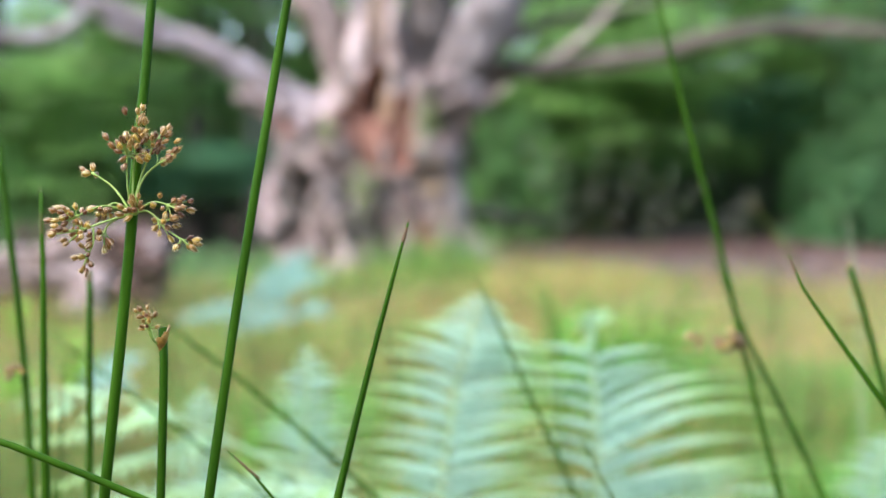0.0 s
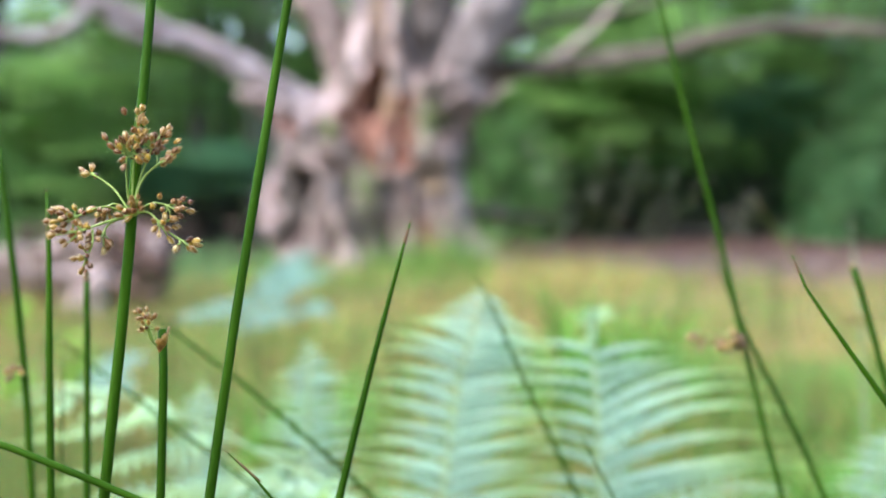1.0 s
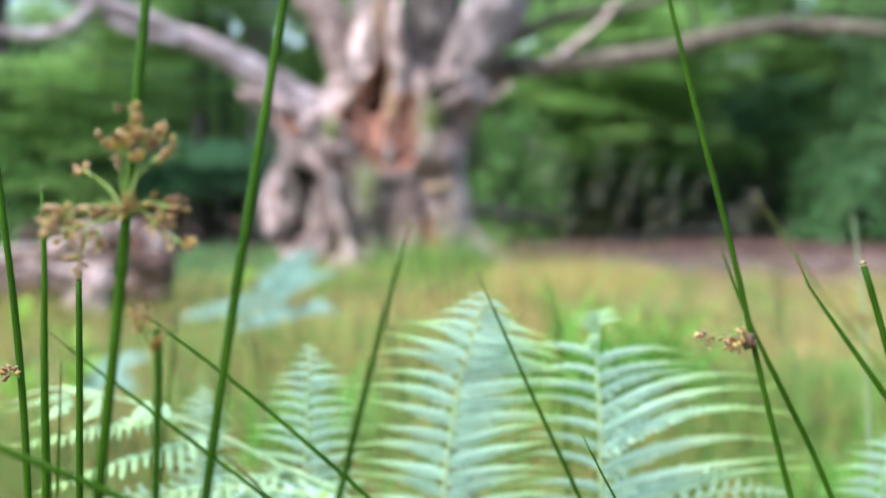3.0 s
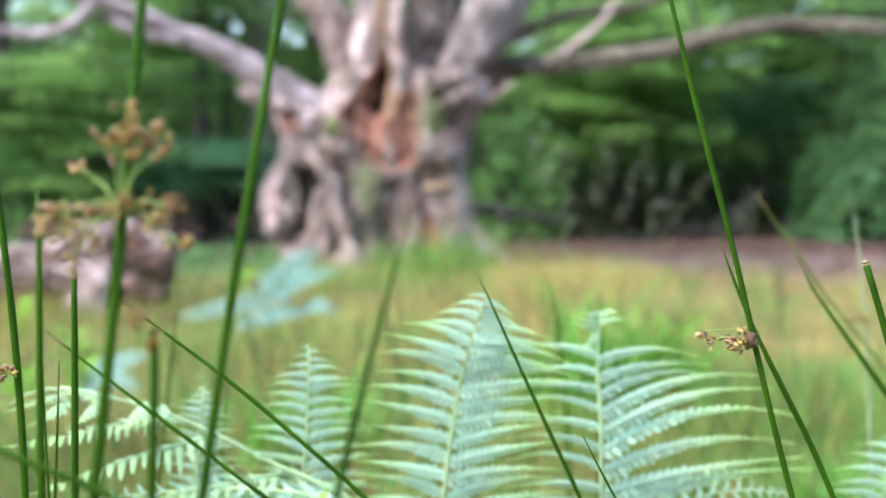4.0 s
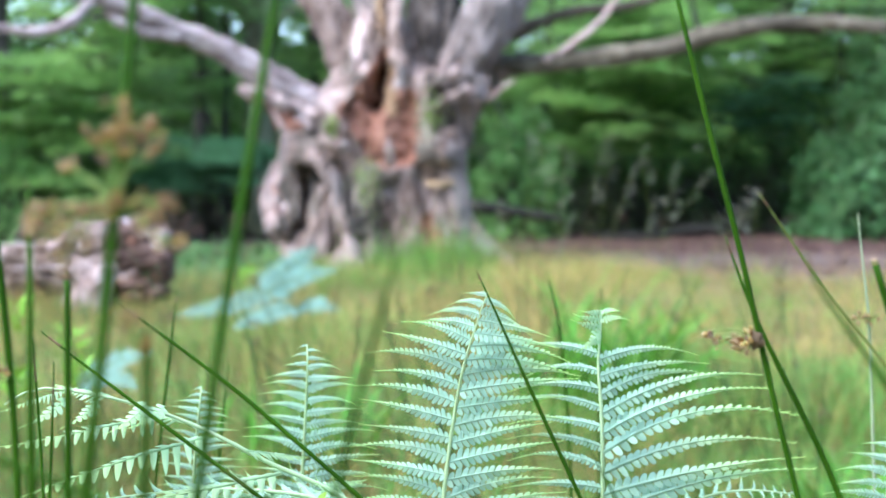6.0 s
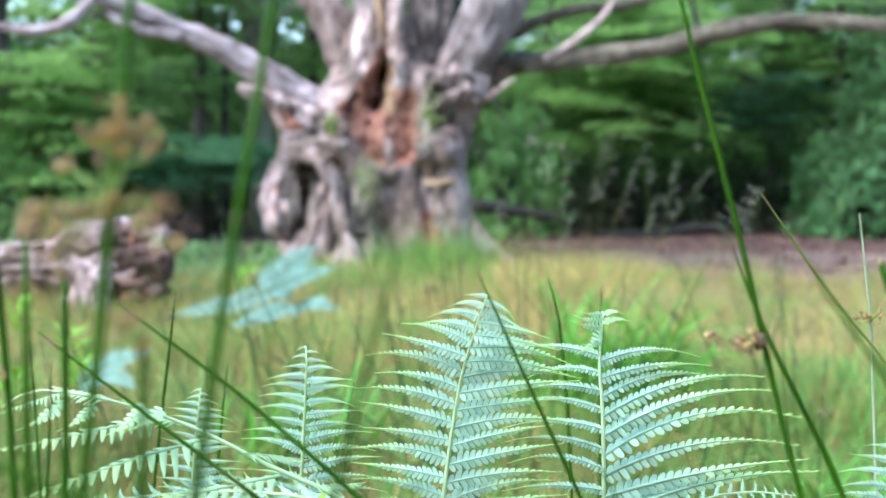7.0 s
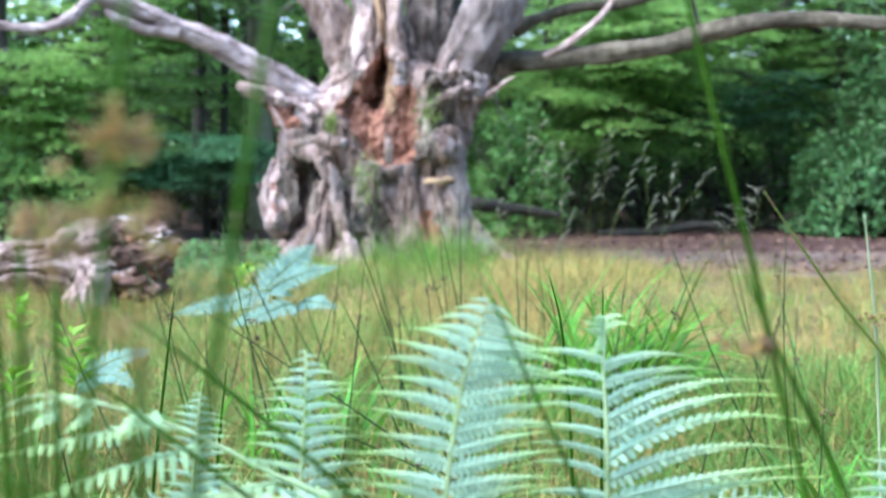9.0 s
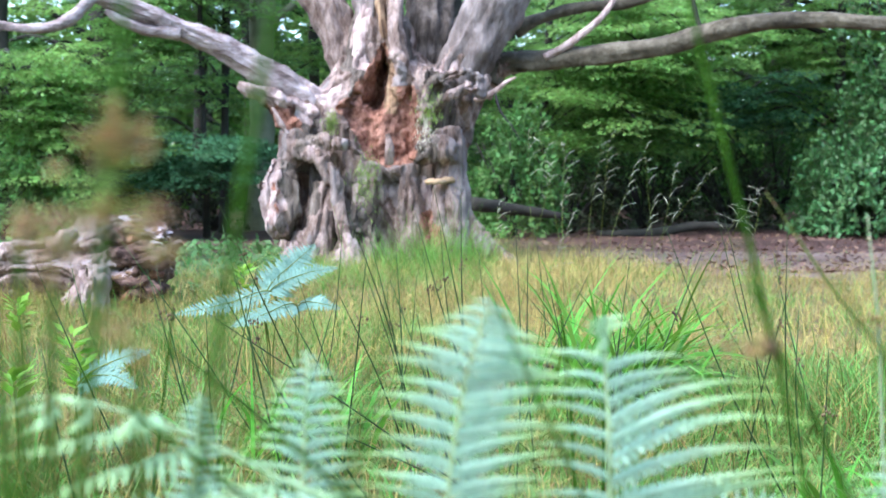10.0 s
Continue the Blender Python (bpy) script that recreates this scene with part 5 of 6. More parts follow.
fern_low = fern_frond([(-0.2466, 0.7686, 0.5767), (-0.2322, 0.7690, 0.5847), (-0.2001, 0.7689, 0.5830), (-0.1667, 0.7771, 0.5730), (-0.1324, 0.7850, 0.5575), (-0.1041, 0.7927, 0.5404), (-0.0617, 0.8004, 0.5186), (-0.0352, 0.8079, 0.4970)], [(0, 0.0000, 0.0000)],
    "pale green fern frond lying low with hanging lobed leaves", BIG_LEAVES, Vector((0.1, -0.55, 0.83)), 5, plain=True, width=1.15, extra=[
        ((-0.1619, 0.7769, 0.5698), (-0.2387, 0.7335, 0.5622)), ((-0.1351, 0.7848, 0.5553), (-0.2256, 0.7322, 0.5359)), ((-0.0942, 0.7924, 0.5328), (-0.1966, 0.7405, 0.5271)), ((-0.2130, 0.7689, 0.5840), (-0.2443, 0.7513, 0.5762)),
        ((-0.1513, 0.7809, 0.5648), (-0.1926, 0.8117, 0.5782)), ((-0.1883, 0.7731, 0.5808), (-0.2350, 0.8121, 0.5857)), ((-0.1134, 0.7887, 0.5468), (-0.0774, 0.8270, 0.5377)), ((-0.0746, 0.7963, 0.5252), (-0.0428, 0.8264, 0.5239)), ((-0.0650, 0.8004, 0.5199), (-0.1456, 0.7657, 0.5142)), ((-0.0533, 0.8035, 0.5134), (-0.1866, 0.7476, 0.5306)), ((-0.0413, 0.8070, 0.5022), (-0.1410, 0.7562, 0.5194)),
        ((-0.1947, 0.7700, 0.5784), (-0.2088, 0.7480, 0.5680), 1.9), ((-0.1680, 0.7750, 0.5770), (-0.1843, 0.7480, 0.5650), 1.9), ((-0.2120, 0.7690, 0.5800), (-0.2324, 0.7480, 0.5680), 1.8), ((-0.1585, 0.7780, 0.5743), (-0.1742, 0.7520, 0.5670), 1.8)])
fern_corner = fern_frond([(0.2855, 0.8532, 0.5433), (0.2809, 0.8524, 0.5273), (0.2800, 0.8599, 0.5015), (0.2819, 0.8748, 0.4543)], [(0, 0.0103, 0.0103), (0.15, 0.0301, 0.0301), (1, 0.0602, 0.0602)], "small " + FERN, FROND_LEAVES, FACE, 6, 10)
fern_bottom = fern_frond([(0.2239, 0.8686, 0.5039), (0.1912, 0.8686, 0.5061), (0.1656, 0.8769, 0.4983), (0.1468, 0.8842, 0.4705)], [(0, 0.0052, 0.0052), (0.4, 0.0172, 0.0172), (1, 0.0344, 0.0344)], "low " + FERN, FROND_LEAVES, Vector((0, -0.5, 0.86)), 7, 12)
fern_under = fern_frond([(-0.2010, 0.7700, 0.5215), (-0.1560, 0.7720, 0.5265), (-0.1130, 0.7760, 0.5270), (-0.0690, 0.7840, 0.5190), (-0.0400, 0.7920, 0.5040)],
    [(0, 0.008, 0.008), (0.3, 0.026, 0.026), (0.7, 0.036, 0.038), (1, 0.04, 0.04)], "low " + FERN, FROND_LEAVES, Vector((0, -0.32, 0.95)), 8, 14, angle=(30, 30))
FERNS = [fern_centre, fern_right, fern_left, fern_small, fern_low, fern_corner, fern_bottom, fern_under]

BRACKEN = "blue-green bracken frond arching over the meadow grass"
for tip, mid, root, half, sd, fc in (
        ((-0.775, 3.987, 0.326), (-0.640, 4.038, 0.351), (-0.505, 4.090, 0.384), 0.062, 21, Vector((0, -0.72, 0.69))),
        ((-0.390, 4.246, 0.517), (-0.448, 4.194, 0.466), (-0.520, 4.090, 0.384), 0.085, 22, Vector((0.2, -0.80, 0.55))),
        ((-0.317, 4.193, 0.450), (-0.407, 4.142, 0.436), (-0.513, 4.090, 0.384), 0.055, 23, Vector((0.1, -0.75, 0.65))),
        ((-0.594, 3.888, 0.300), (-0.520, 3.988, 0.325), (-0.435, 4.088, 0.346), 0.060, 24, Vector((0, -0.7, 0.7))),
        ((-0.305, 4.087, 0.335), (-0.360, 4.088, 0.350), (-0.440, 4.189, 0.330), 0.055, 25, Vector((0, -0.75, 0.66))),
        ((-0.672, 3.185, 0.318), (-0.745, 3.184, 0.300), (-0.840, 3.182, 0.240), 0.052, 26, Vector((0, -0.75, 0.66))),
        ((-0.660, 2.983, 0.262), (-0.740, 3.084, 0.276), (-0.830, 3.182, 0.240), 0.048, 27, Vector((0, -0.75, 0.66)))):
    fern_frond([tip, mid, root], [(0, 0.006, 0.006), (0.35, half * 0.7, half * 0.7), (1, half, half)], BRACKEN, FAR_LEAVES, fc, sd, 24, "bracken_frond", "bracken fronds", (22, 22), radius=0.0016)


# ---- rushes ----
def capsule_mesh(seed):
    """A ripe seed capsule held in six pointed scales, 3 mm long along z."""
    rng = random.Random(seed)
    v, f = [], []
    prof = [(0.0, 0.0003), (0.0004, 0.0008), (0.0011, 0.00118), (0.0018, 0.00112), (0.0024, 0.0007), (0.0028, 0.0002)]
    k = 8
    for z, r in prof:
        for i in range(k):
            a = 2 * math.pi * i / k
            q = 1 + 0.1 * math.cos(3 * a)
            v.append((r * q * math.cos(a), r * q * math.sin(a), z))
    for j in range(len(prof) - 1):
        for i in range(k):
            a, b = j * k + i, j * k + (i + 1) % k
            f.append((a, b, b + k, a + k))
    f.append(tuple(range(k))[::-1])
    n0 = len(f)
    for i in range(0, k, 1):
        if i % 4 == 3:
            continue
        a = 2 * math.pi * (i + 0.5) / k
        c, s = math.cos(a), math.sin(a)
        o = rng.uniform(1.0, 1.2)
        b = len(v)
        v += [(0.00128 * o * c + 0.00035 * s, 0.00128 * o * s - 0.00035 * c, 0.0016), (0.0009 * o * c, 0.0009 * o * s, 0.0029 + 0.0008 * rng.random()), (0.00128 * o * c - 0.00035 * s, 0.00128 * o * s + 0.00035 * c, 0.0016)]
        f += [(i, (i + 1) % k, b + 2, b), (b, b + 2, b + 1)]
    me = mesh_of("capsule", v, f, M_CAP, True)
    me.materials.append(M_SEPAL)
    me.polygons.foreach_set("material_index", [0] * n0 + [1] * (len(f) - n0))
    return me


CAPSULES = [capsule_mesh(i) for i in range(4)]


def rush(pts, r_low, r_tip, label, tip=None, tip_len=0.0, name="rush", group="rushes", reach=0.25, cut=False, taper=0.07, material=M_RUSH):
    """A round rush stem from its tip down through pts, bending to its root in the ground. The origin is the root."""
    p = [Vector(q) for q in pts]
    low, d = p[-1], (p[-1] - p[-2]).normalized()
    gz = ground_z(low.x, low.y)
    drop = low.z - gz
    side = Vector((d.x, d.y, 0)) / max(0.25, -d.z) * drop * 0.55
    if side.length > reach:
        side = side.normalized() * reach
    base = Vector((low.x + side.x, low.y + side.y, gz - 0.01))
    th = thing(name, base, label, "rush", group)
    full = p + [low.lerp(base, 0.5) + Vector((side.x, side.y, 0)) * 0.12, base]
    n = len(full)
    s = [0.0]
    for a, b in zip(full, full[1:]):
        s.append(s[-1] + (b - a).length)
    rad = [r_low if cut else r_tip + (r_low - r_tip) * min(1, (q / taper) ** 0.7) for q in s]
    part("stem", tube("stem", with_r([tuple(q) for q in full], rad), 70, material, base=base, ring=10), th)
    foot = [full[-1].lerp(full[-2], u) for u in (0.0, 0.12, 0.25)]
    part("sheath", tube("sheath", with_r([tuple(q) for q in foot], [r_low * 1.35, r_low * 1.3, r_low * 1.12]), 8, M_RUSHTIP, base=base, ring=10), th, "brown sheath at the foot")
    if tip:
        e = p[0] + (p[1] - p[0]).normalized() * tip_len
        part("tip", tube("tip", with_r([tuple(p[0] + (p[0] - p[1]).normalized() * 0.001), tuple(p[0].lerp(e, 0.5)), tuple(e)], [r_tip * 0.4, (r_tip + rad[0]) * 0.5 + 0.00012, rad[1] * 0.6 + r_tip * 0.4 + 0.00006]),
                         8, tip, base=base, ring=8), th, "dry brown tip")
    return th


def cluster(th, root, bend, end, count, spread, rng, thick=0.00024, size=1.0):
    """A branch of the flower head with its capsules on short stalks."""
    base = th.location
    stalk = part("branch", tube("branch", with_r([root, bend, end], [thick * 1.5, thick * 1.2, thick]), 12, M_PEDICEL, base=base, ring=6), th)
    e = Vector(end)
    came = (e - Vector(bend)).normalized()
    for i in range(int(count * 1.8)):
        off = Vector((rng.gauss(0, 0.55) * spread[0], rng.gauss(0, 0.55) * max(spread), rng.gauss(0, 0.55) * spread[1]))
        d = (off.normalized() + came * 0.8 + Vector((0, 0, 0.1))).normalized()
        ob = part("capsule", rng.choice(CAPSULES), stalk)
        ob.matrix_basis = Matrix.Translation(e + off - base) @ d.to_track_quat("Z", "Y").to_matrix().to_4x4() @ Matrix.Diagonal((*[size * rng.uniform(0.42, 0.68)] * 2, size * rng.uniform(0.6, 0.92), 1))
        if i % 2 == 0:
            part("pedicel", tube("pedicel", with_r([tuple(e - came * 0.002), tuple(e + off * 0.5 - came * 0.0006), tuple(e + off)], [thick, thick * 0.8, thick * 0.7]), 6, M_PEDICEL, base=base, ring=5),stalk)


GREEN = "smooth round green rush stem"
flower_rush = rush([(-0.0771, 0.3481, 0.7592), (-0.0774, 0.3425, 0.7465), (-0.0782, 0.3387, 0.7285), (-0.0792, 0.3361, 0.7153), (-0.0803, 0.3321, 0.6935), (-0.0828, 0.3286, 0.6620), (-0.0870, 0.3267, 0.6215)], 0.00142, 0.00118,
                   "green rush with an open head of brown seed capsules")
rng = random.Random(8)
O = (-0.0801, 0.3306, 0.6935)
cluster(flower_rush, O, (-0.0807, 0.3284, 0.7007), (-0.0806, 0.3278, 0.7103), 16, (0.0040, 0.0038), rng)
cluster(flower_rush, O, (-0.0793, 0.3296, 0.7064), (-0.0784, 0.3291, 0.7156), 9, (0.0020, 0.0040), rng)
cluster(flower_rush, O, (-0.0778, 0.3294, 0.7021), (-0.0738, 0.3299, 0.7124), 17, (0.0046, 0.0032), rng)
cluster(flower_rush, O, (-0.0759, 0.3275, 0.7035), (-0.0714, 0.3267, 0.7073), 10, (0.0048, 0.0020), rng)
cluster(flower_rush, O, (-0.0858, 0.3334, 0.7007), (-0.0913, 0.3346, 0.7043), 4, (0.0016, 0.0010), rng)
cluster(flower_rush, O, (-0.0843, 0.3302, 0.6964), (-0.0876, 0.3291, 0.6947), 9, (0.0036, 0.0014), rng)
cluster(flower_rush, O, (-0.0859, 0.3281, 0.6957), (-0.0947, 0.3260, 0.6925), 13, (0.0042, 0.0030), rng)
cluster(flower_rush, O, (-0.0854, 0.3260, 0.6919), (-0.0927, 0.3238, 0.6891), 14, (0.0046, 0.0026), rng)
cluster(flower_rush, O, (-0.0852, 0.3280, 0.6914), (-0.0871, 0.3268, 0.6879), 7, (0.0020, 0.0020), rng)
cluster(flower_rush, (-0.0890, 0.3259, 0.6900), (-0.0887, 0.3247, 0.6865), (-0.0905, 0.3245, 0.6823), 6, (0.0014, 0.0026), rng)
cluster(flower_rush, O, (-0.0739, 0.3292, 0.6967), (-0.0690, 0.3281, 0.6955), 9, (0.0034, 0.0020), rng)
cluster(flower_rush, O, (-0.0753, 0.3271, 0.6943), (-0.0711, 0.3259, 0.6910), 6, (0.0024, 0.0018), rng)
cluster(flower_rush, (-0.0726, 0.3265, 0.6919), (-0.0697, 0.3259, 0.6893), (-0.0652, 0.3247, 0.6865), 6, (0.0030, 0.0014), rng)
cluster(flower_rush, O, (-0.0785, 0.3271, 0.6939), (-0.0788, 0.3261, 0.6947), 9, (0.0018, 0.0018), rng)

def torn_cup(at, r_low, r_top, h):
    """A thin torn sheath: a cup that widens upwards and has a ragged rim, higher on one side."""
    rg = random.Random(12)
    k, v, f = 16, [], []
    rim = [h * (0.66 + 0.30 * math.cos(2 * math.pi * i / k) + rg.uniform(-0.13, 0.13)) for i in range(k)]
    for skin in (0.0, -0.00022):
        for u in (0.0, 0.35, 0.7, 1.0):
            for i in range(k):
                a = 2 * math.pi * i / k
                r = r_low + (r_top - r_low) * u ** 1.4 + skin
                v.append((at[0] + r * math.cos(a), at[1] + r * math.sin(a), at[2] + rim[i] * u))
    for q in (0, 4):
        for j in range(3):
            for i in range(k):
                a, b = (q + j) * k + i, (q + j) * k + (i + 1) % k
                f.append((a, b, b + k, a + k) if q == 0 else (a, a + k, b + k, b))
    for i in range(k):
        f.append((3 * k + i, 3 * k + (i + 1) % k, 7 * k + (i + 1) % k, 7 * k + i))
    me = mesh_of("torn_sheath", v, f, M_CAP, True)
    me.materials.append(M_SEPAL)
    me.polygons.foreach_set("material_index", [0] * (6 * k) + [1] * k)
    return me


broken_rush = rush([(-0.0721, 0.3287, 0.6645), (-0.0718, 0.3283, 0.6562), (-0.0721, 0.3275, 0.6390), (-0.0726, 0.3266, 0.6189)], 0.00112, 0.00108, "broken green rush with a torn brown top", cut=True)
part("torn_sheath", torn_cup((-0.0721 - broken_rush.location.x, 0.3284 - broken_rush.location.y, 0.6583 - broken_rush.location.z), 0.0009, 0.0021, 0.0068), broken_rush, "torn brown sheath")
cluster(broken_rush, (-0.0732, 0.3275, 0.6604), (-0.0747, 0.3266, 0.6622), (-0.0753, 0.3258, 0.6659), 8, (0.0012, 0.0028), rng, size=0.8)
cluster(broken_rush, (-0.0741, 0.3266, 0.6615), (-0.0745, 0.3257, 0.6637), (-0.0759, 0.3259, 0.6686), 4, (0.0014, 0.0012), rng, size=0.7)

near_rush = rush([(-0.0407, 0.3552, 0.7619), (-0.0449, 0.3520, 0.7357), (-0.0491, 0.3457, 0.7067), (-0.0538, 0.3412, 0.6754), (-0.0575, 0.3380, 0.6490), (-0.0614, 0.3347, 0.6196)], 0.00138, 0.00115, GREEN, taper=0.2)
tip_rush = rush([(-0.0089, 0.3143, 0.6918), (-0.0134, 0.3135, 0.6754), (-0.0186, 0.3126, 0.6556), (-0.0262, 0.3111, 0.6242)], 0.00105, 0.0003, "green rush with a fine brown pointed tip", M_RUSHTIP, 0.005)
slant_rush = rush([(-0.1207, 0.3225, 0.6385), (-0.1110, 0.3224, 0.6357), (-0.0979, 0.3222, 0.6306), (-0.0780, 0.3218, 0.6224), (-0.0652, 0.3215, 0.6166)], 0.0010, 0.0009, "thin green rush leaning almost flat", reach=0.4)
spike_rush = rush([(-0.0599, 0.3570, 0.6272), (-0.0549, 0.3568, 0.6228), (-0.0470, 0.3564, 0.6139), (-0.0423, 0.3561, 0.6069)], 0.0007, 0.0002, "thin brown-tipped rush leaning over", M_RUSHTIP, 0.012)
left_rush = rush([(-0.1280, 0.4204, 0.6994), (-0.1273, 0.4196, 0.6808), (-0.1271, 0.4182, 0.6516), (-0.1264, 0.4157, 0.5968)], 0.00135, 0.0005, "green rush with a dry pale tip", M_RUSHTIP, 0.014)
short_rush = rush([(-0.1340, 0.4891, 0.6692), (-0.1338, 0.4884, 0.6533), (-0.1336, 0.4871, 0.6249), (-0.1336, 0.4852, 0.5844)], 0.00135, 0.0011, "green rush ending in a brown blunt tip", M_RUSHTIP, 0.003)
edge_rush = rush([(-0.1678, 0.5013, 0.7166), (-0.1635, 0.4997, 0.6814), (-0.1600, 0.4983, 0.6524), (-0.1569, 0.4967, 0.6172), (-0.1550, 0.4951, 0.5820)], 0.0014, 0.0011, GREEN)
cluster(edge_rush, (-0.1579, 0.4973, 0.6292), (-0.1586, 0.4943, 0.6305), (-0.1603, 0.4934, 0.6322), 8, (0.0022, 0.0026), rng, size=1.1)
edge_tip = rush([(-0.1757, 0.6170, 0.6204), (-0.1763, 0.6158, 0.5948), (-0.1778, 0.6139, 0.5537)], 0.0008, 0.0003, "thin rush with a brown tip", M_RUSHTIP, 0.02)
edge_tip_b = rush([(-0.1910, 0.6374, 0.6285), (-0.1883, 0.6357, 0.5914), (-0.1857, 0.6337, 0.5490)], 0.0008, 0.0003, "thin rush with a brown tip", M_RUSHTIP, 0.02)
corner_rush = rush([(-0.1398, 0.3983, 0.6539), (-0.1377, 0.3973, 0.6330), (-0.1370, 0.3959, 0.6017)], 0.0013, 0.0011, GREEN)
cross_rush = rush([(-0.1931, 0.6575, 0.6301), (-0.1693, 0.6566, 0.6117), (-0.1379, 0.6555, 0.5880), (-0.1050, 0.6544, 0.5634), (-0.0799, 0.6535, 0.5443)], 0.0010, 0.0003, "thin green rush leaning across the ferns", M_RUSHTIP, 0.012, reach=0.35)
cross_rush_b = rush([(-0.1480, 0.6182, 0.6466), (-0.1269, 0.6175, 0.6312), (-0.0987, 0.6165, 0.6102), (-0.0678, 0.6153, 0.5845), (-0.0357, 0.6140, 0.5563)], 0.0011, 0.00025, "thin green rush leaning across the ferns", M_RUSHTIP, 0.012, reach=0.35)
front_rush = rush([(0.0162, 0.6388, 0.6595), (0.0233, 0.6381, 0.6444), (0.0334, 0.6371, 0.6218), (0.0467, 0.6357, 0.5927), (0.0668, 0.6337, 0.5490)], 0.0010, 0.00025, "thin green rush leaning before the ferns", M_RUSHTIP, 0.004, reach=0.3)
low_rush = rush([(0.0541, 0.5161, 0.6042), (0.0590, 0.5157, 0.5945), (0.0681, 0.5149, 0.5773)], 0.0008, 0.0002, "short pointed green rush before the ferns")
fork_rush = rush([(0.0960, 0.5900, 0.7945), (0.0999, 0.5892, 0.7775), (0.1069, 0.5878, 0.7484), (0.1173, 0.5860, 0.7073), (0.1266, 0.5843, 0.6709), (0.1348, 0.5826, 0.6346), (0.1426, 0.5811, 0.6007), (0.1523, 0.5793, 0.5620)], 0.0013, 0.0008, "green rush with a small withered brown flower head")
cluster(fork_rush, (0.1353, 0.5806, 0.6339), (0.1315, 0.5786, 0.6343), (0.1269, 0.5776, 0.6347), 18, (0.0034, 0.0032), rng, size=1.25)
part("withered_flower", tube("withered_flower", with_r([(0.1356, 0.5795, 0.6325), (0.1329, 0.5786, 0.6336), (0.1295, 0.5786, 0.6351), (0.1271, 0.5786, 0.6343)], [0.0012, 0.0030, 0.0024, 0.0008]), 16, M_DARKCAP, base=fork_rush.location, ring=10, rough=0.8, freq=700), fork_rush, "withered dark brown flower")
cluster(fork_rush, (0.1343, 0.5806, 0.6348), (0.1240, 0.5778, 0.6388), (0.1130, 0.5768, 0.6386), 5, (0.0018, 0.0016), rng, size=1.2)
cluster(fork_rush, (0.1319, 0.5806, 0.6348), (0.1240, 0.5777, 0.6364), (0.1161, 0.5766, 0.6343), 5, (0.0020, 0.0026), rng)
thin_rush = rush([(0.1223, 0.5996, 0.6776), (0.1273, 0.5989, 0.6632), (0.1373, 0.5978, 0.6384), (0.1507, 0.5965, 0.6106), (0.1631, 0.5954, 0.5857), (0.1746, 0.5941, 0.5584)], 0.0013, 0.0002, "thin green rush with a dark pointed tip", M_RUSHTIP, 0.008)
right_rush = rush([(0.1065, 0.3995, 0.6800), (0.1099, 0.3991, 0.6716), (0.1195, 0.3985, 0.6574), (0.1367, 0.3973, 0.6330), (0.1581, 0.3959, 0.6017)], 0.00118, 0.0002, "thin green rush with a dark pointed tip", M_RUSHTIP, 0.006)
cut_rush = rush([(0.1708, 0.5442, 0.6698), (0.1753, 0.5435, 0.6549), (0.1820, 0.5424, 0.6301), (0.1956, 0.5397, 0.5714)], 0.0014, 0.0013, "green rush with a bitten blunt top", M_SEPAL, 0.0015, cut=True)
yellow_rush = rush([(0.2444, 1.0691, 0.6954), (0.2667, 1.0676, 0.6626), (0.3014, 1.0653, 0.6128), (0.3399, 1.0629, 0.5653), (0.4054, 1.0586, 0.4698)], 0.0012, 0.0003, "yellow-green rush with a fine dry tip", M_RUSHTIP, 0.014, reach=0.3, material=M_YRUSH)
pale_rush = rush([(0.3285, 1.0919, 0.6774), (0.3332, 1.0900, 0.6332), (0.3370, 1.0881, 0.5957), (0.3394, 1.0857, 0.5358), (0.3418, 1.0814, 0.4470)], 0.0012, 0.0004, "pale green rush with a side cluster of dark seeds", M_PALERUSH, 0.01, material=M_PALERUSH)
for dx, dz in ((0.0, 0.0), (-0.005, 0.002), (0.005, -0.002), (0.009, 0.002), (-0.009, -0.002)):
    cluster(pale_rush, (0.3370, 1.0881, 0.5909), (0.3356, 1.0871, 0.5942), (0.3332 + dx, 1.0833, 0.5961 + dz), 6, (0.0036, 0.0034), rng, 0.0004, 1.15)
stem_a = rush([(-0.2308, 1.1971, 0.6094), (-0.2366, 1.1947, 0.5583), (-0.2434, 1.1921, 0.4998), (-0.2512, 1.1885, 0.4219)], 0.0014, 0.0004, "dark thin rush among the ferns", M_RUSHTIP, 0.01)
stem_b = rush([(-0.1859, 1.1942, 0.5461), (-0.1898, 1.1925, 0.5096), (-0.1956, 1.1896, 0.4462)], 0.0012, 0.0004, "dark thin rush among the ferns")
stem_c = rush([(0.1024, 1.3474, 0.6118), (0.1123, 1.3456, 0.5734), (0.1178, 1.3436, 0.5296), (0.1260, 1.3370, 0.3871)], 0.0016, 0.0004, "dark thin rush behind the ferns")
stem_d = rush([(0.1717, 1.4966, 0.5910), (0.1711, 1.4940, 0.5350), (0.1699, 1.4856, 0.3524)], 0.0014, 0.0004, "dark thin rush behind the ferns")


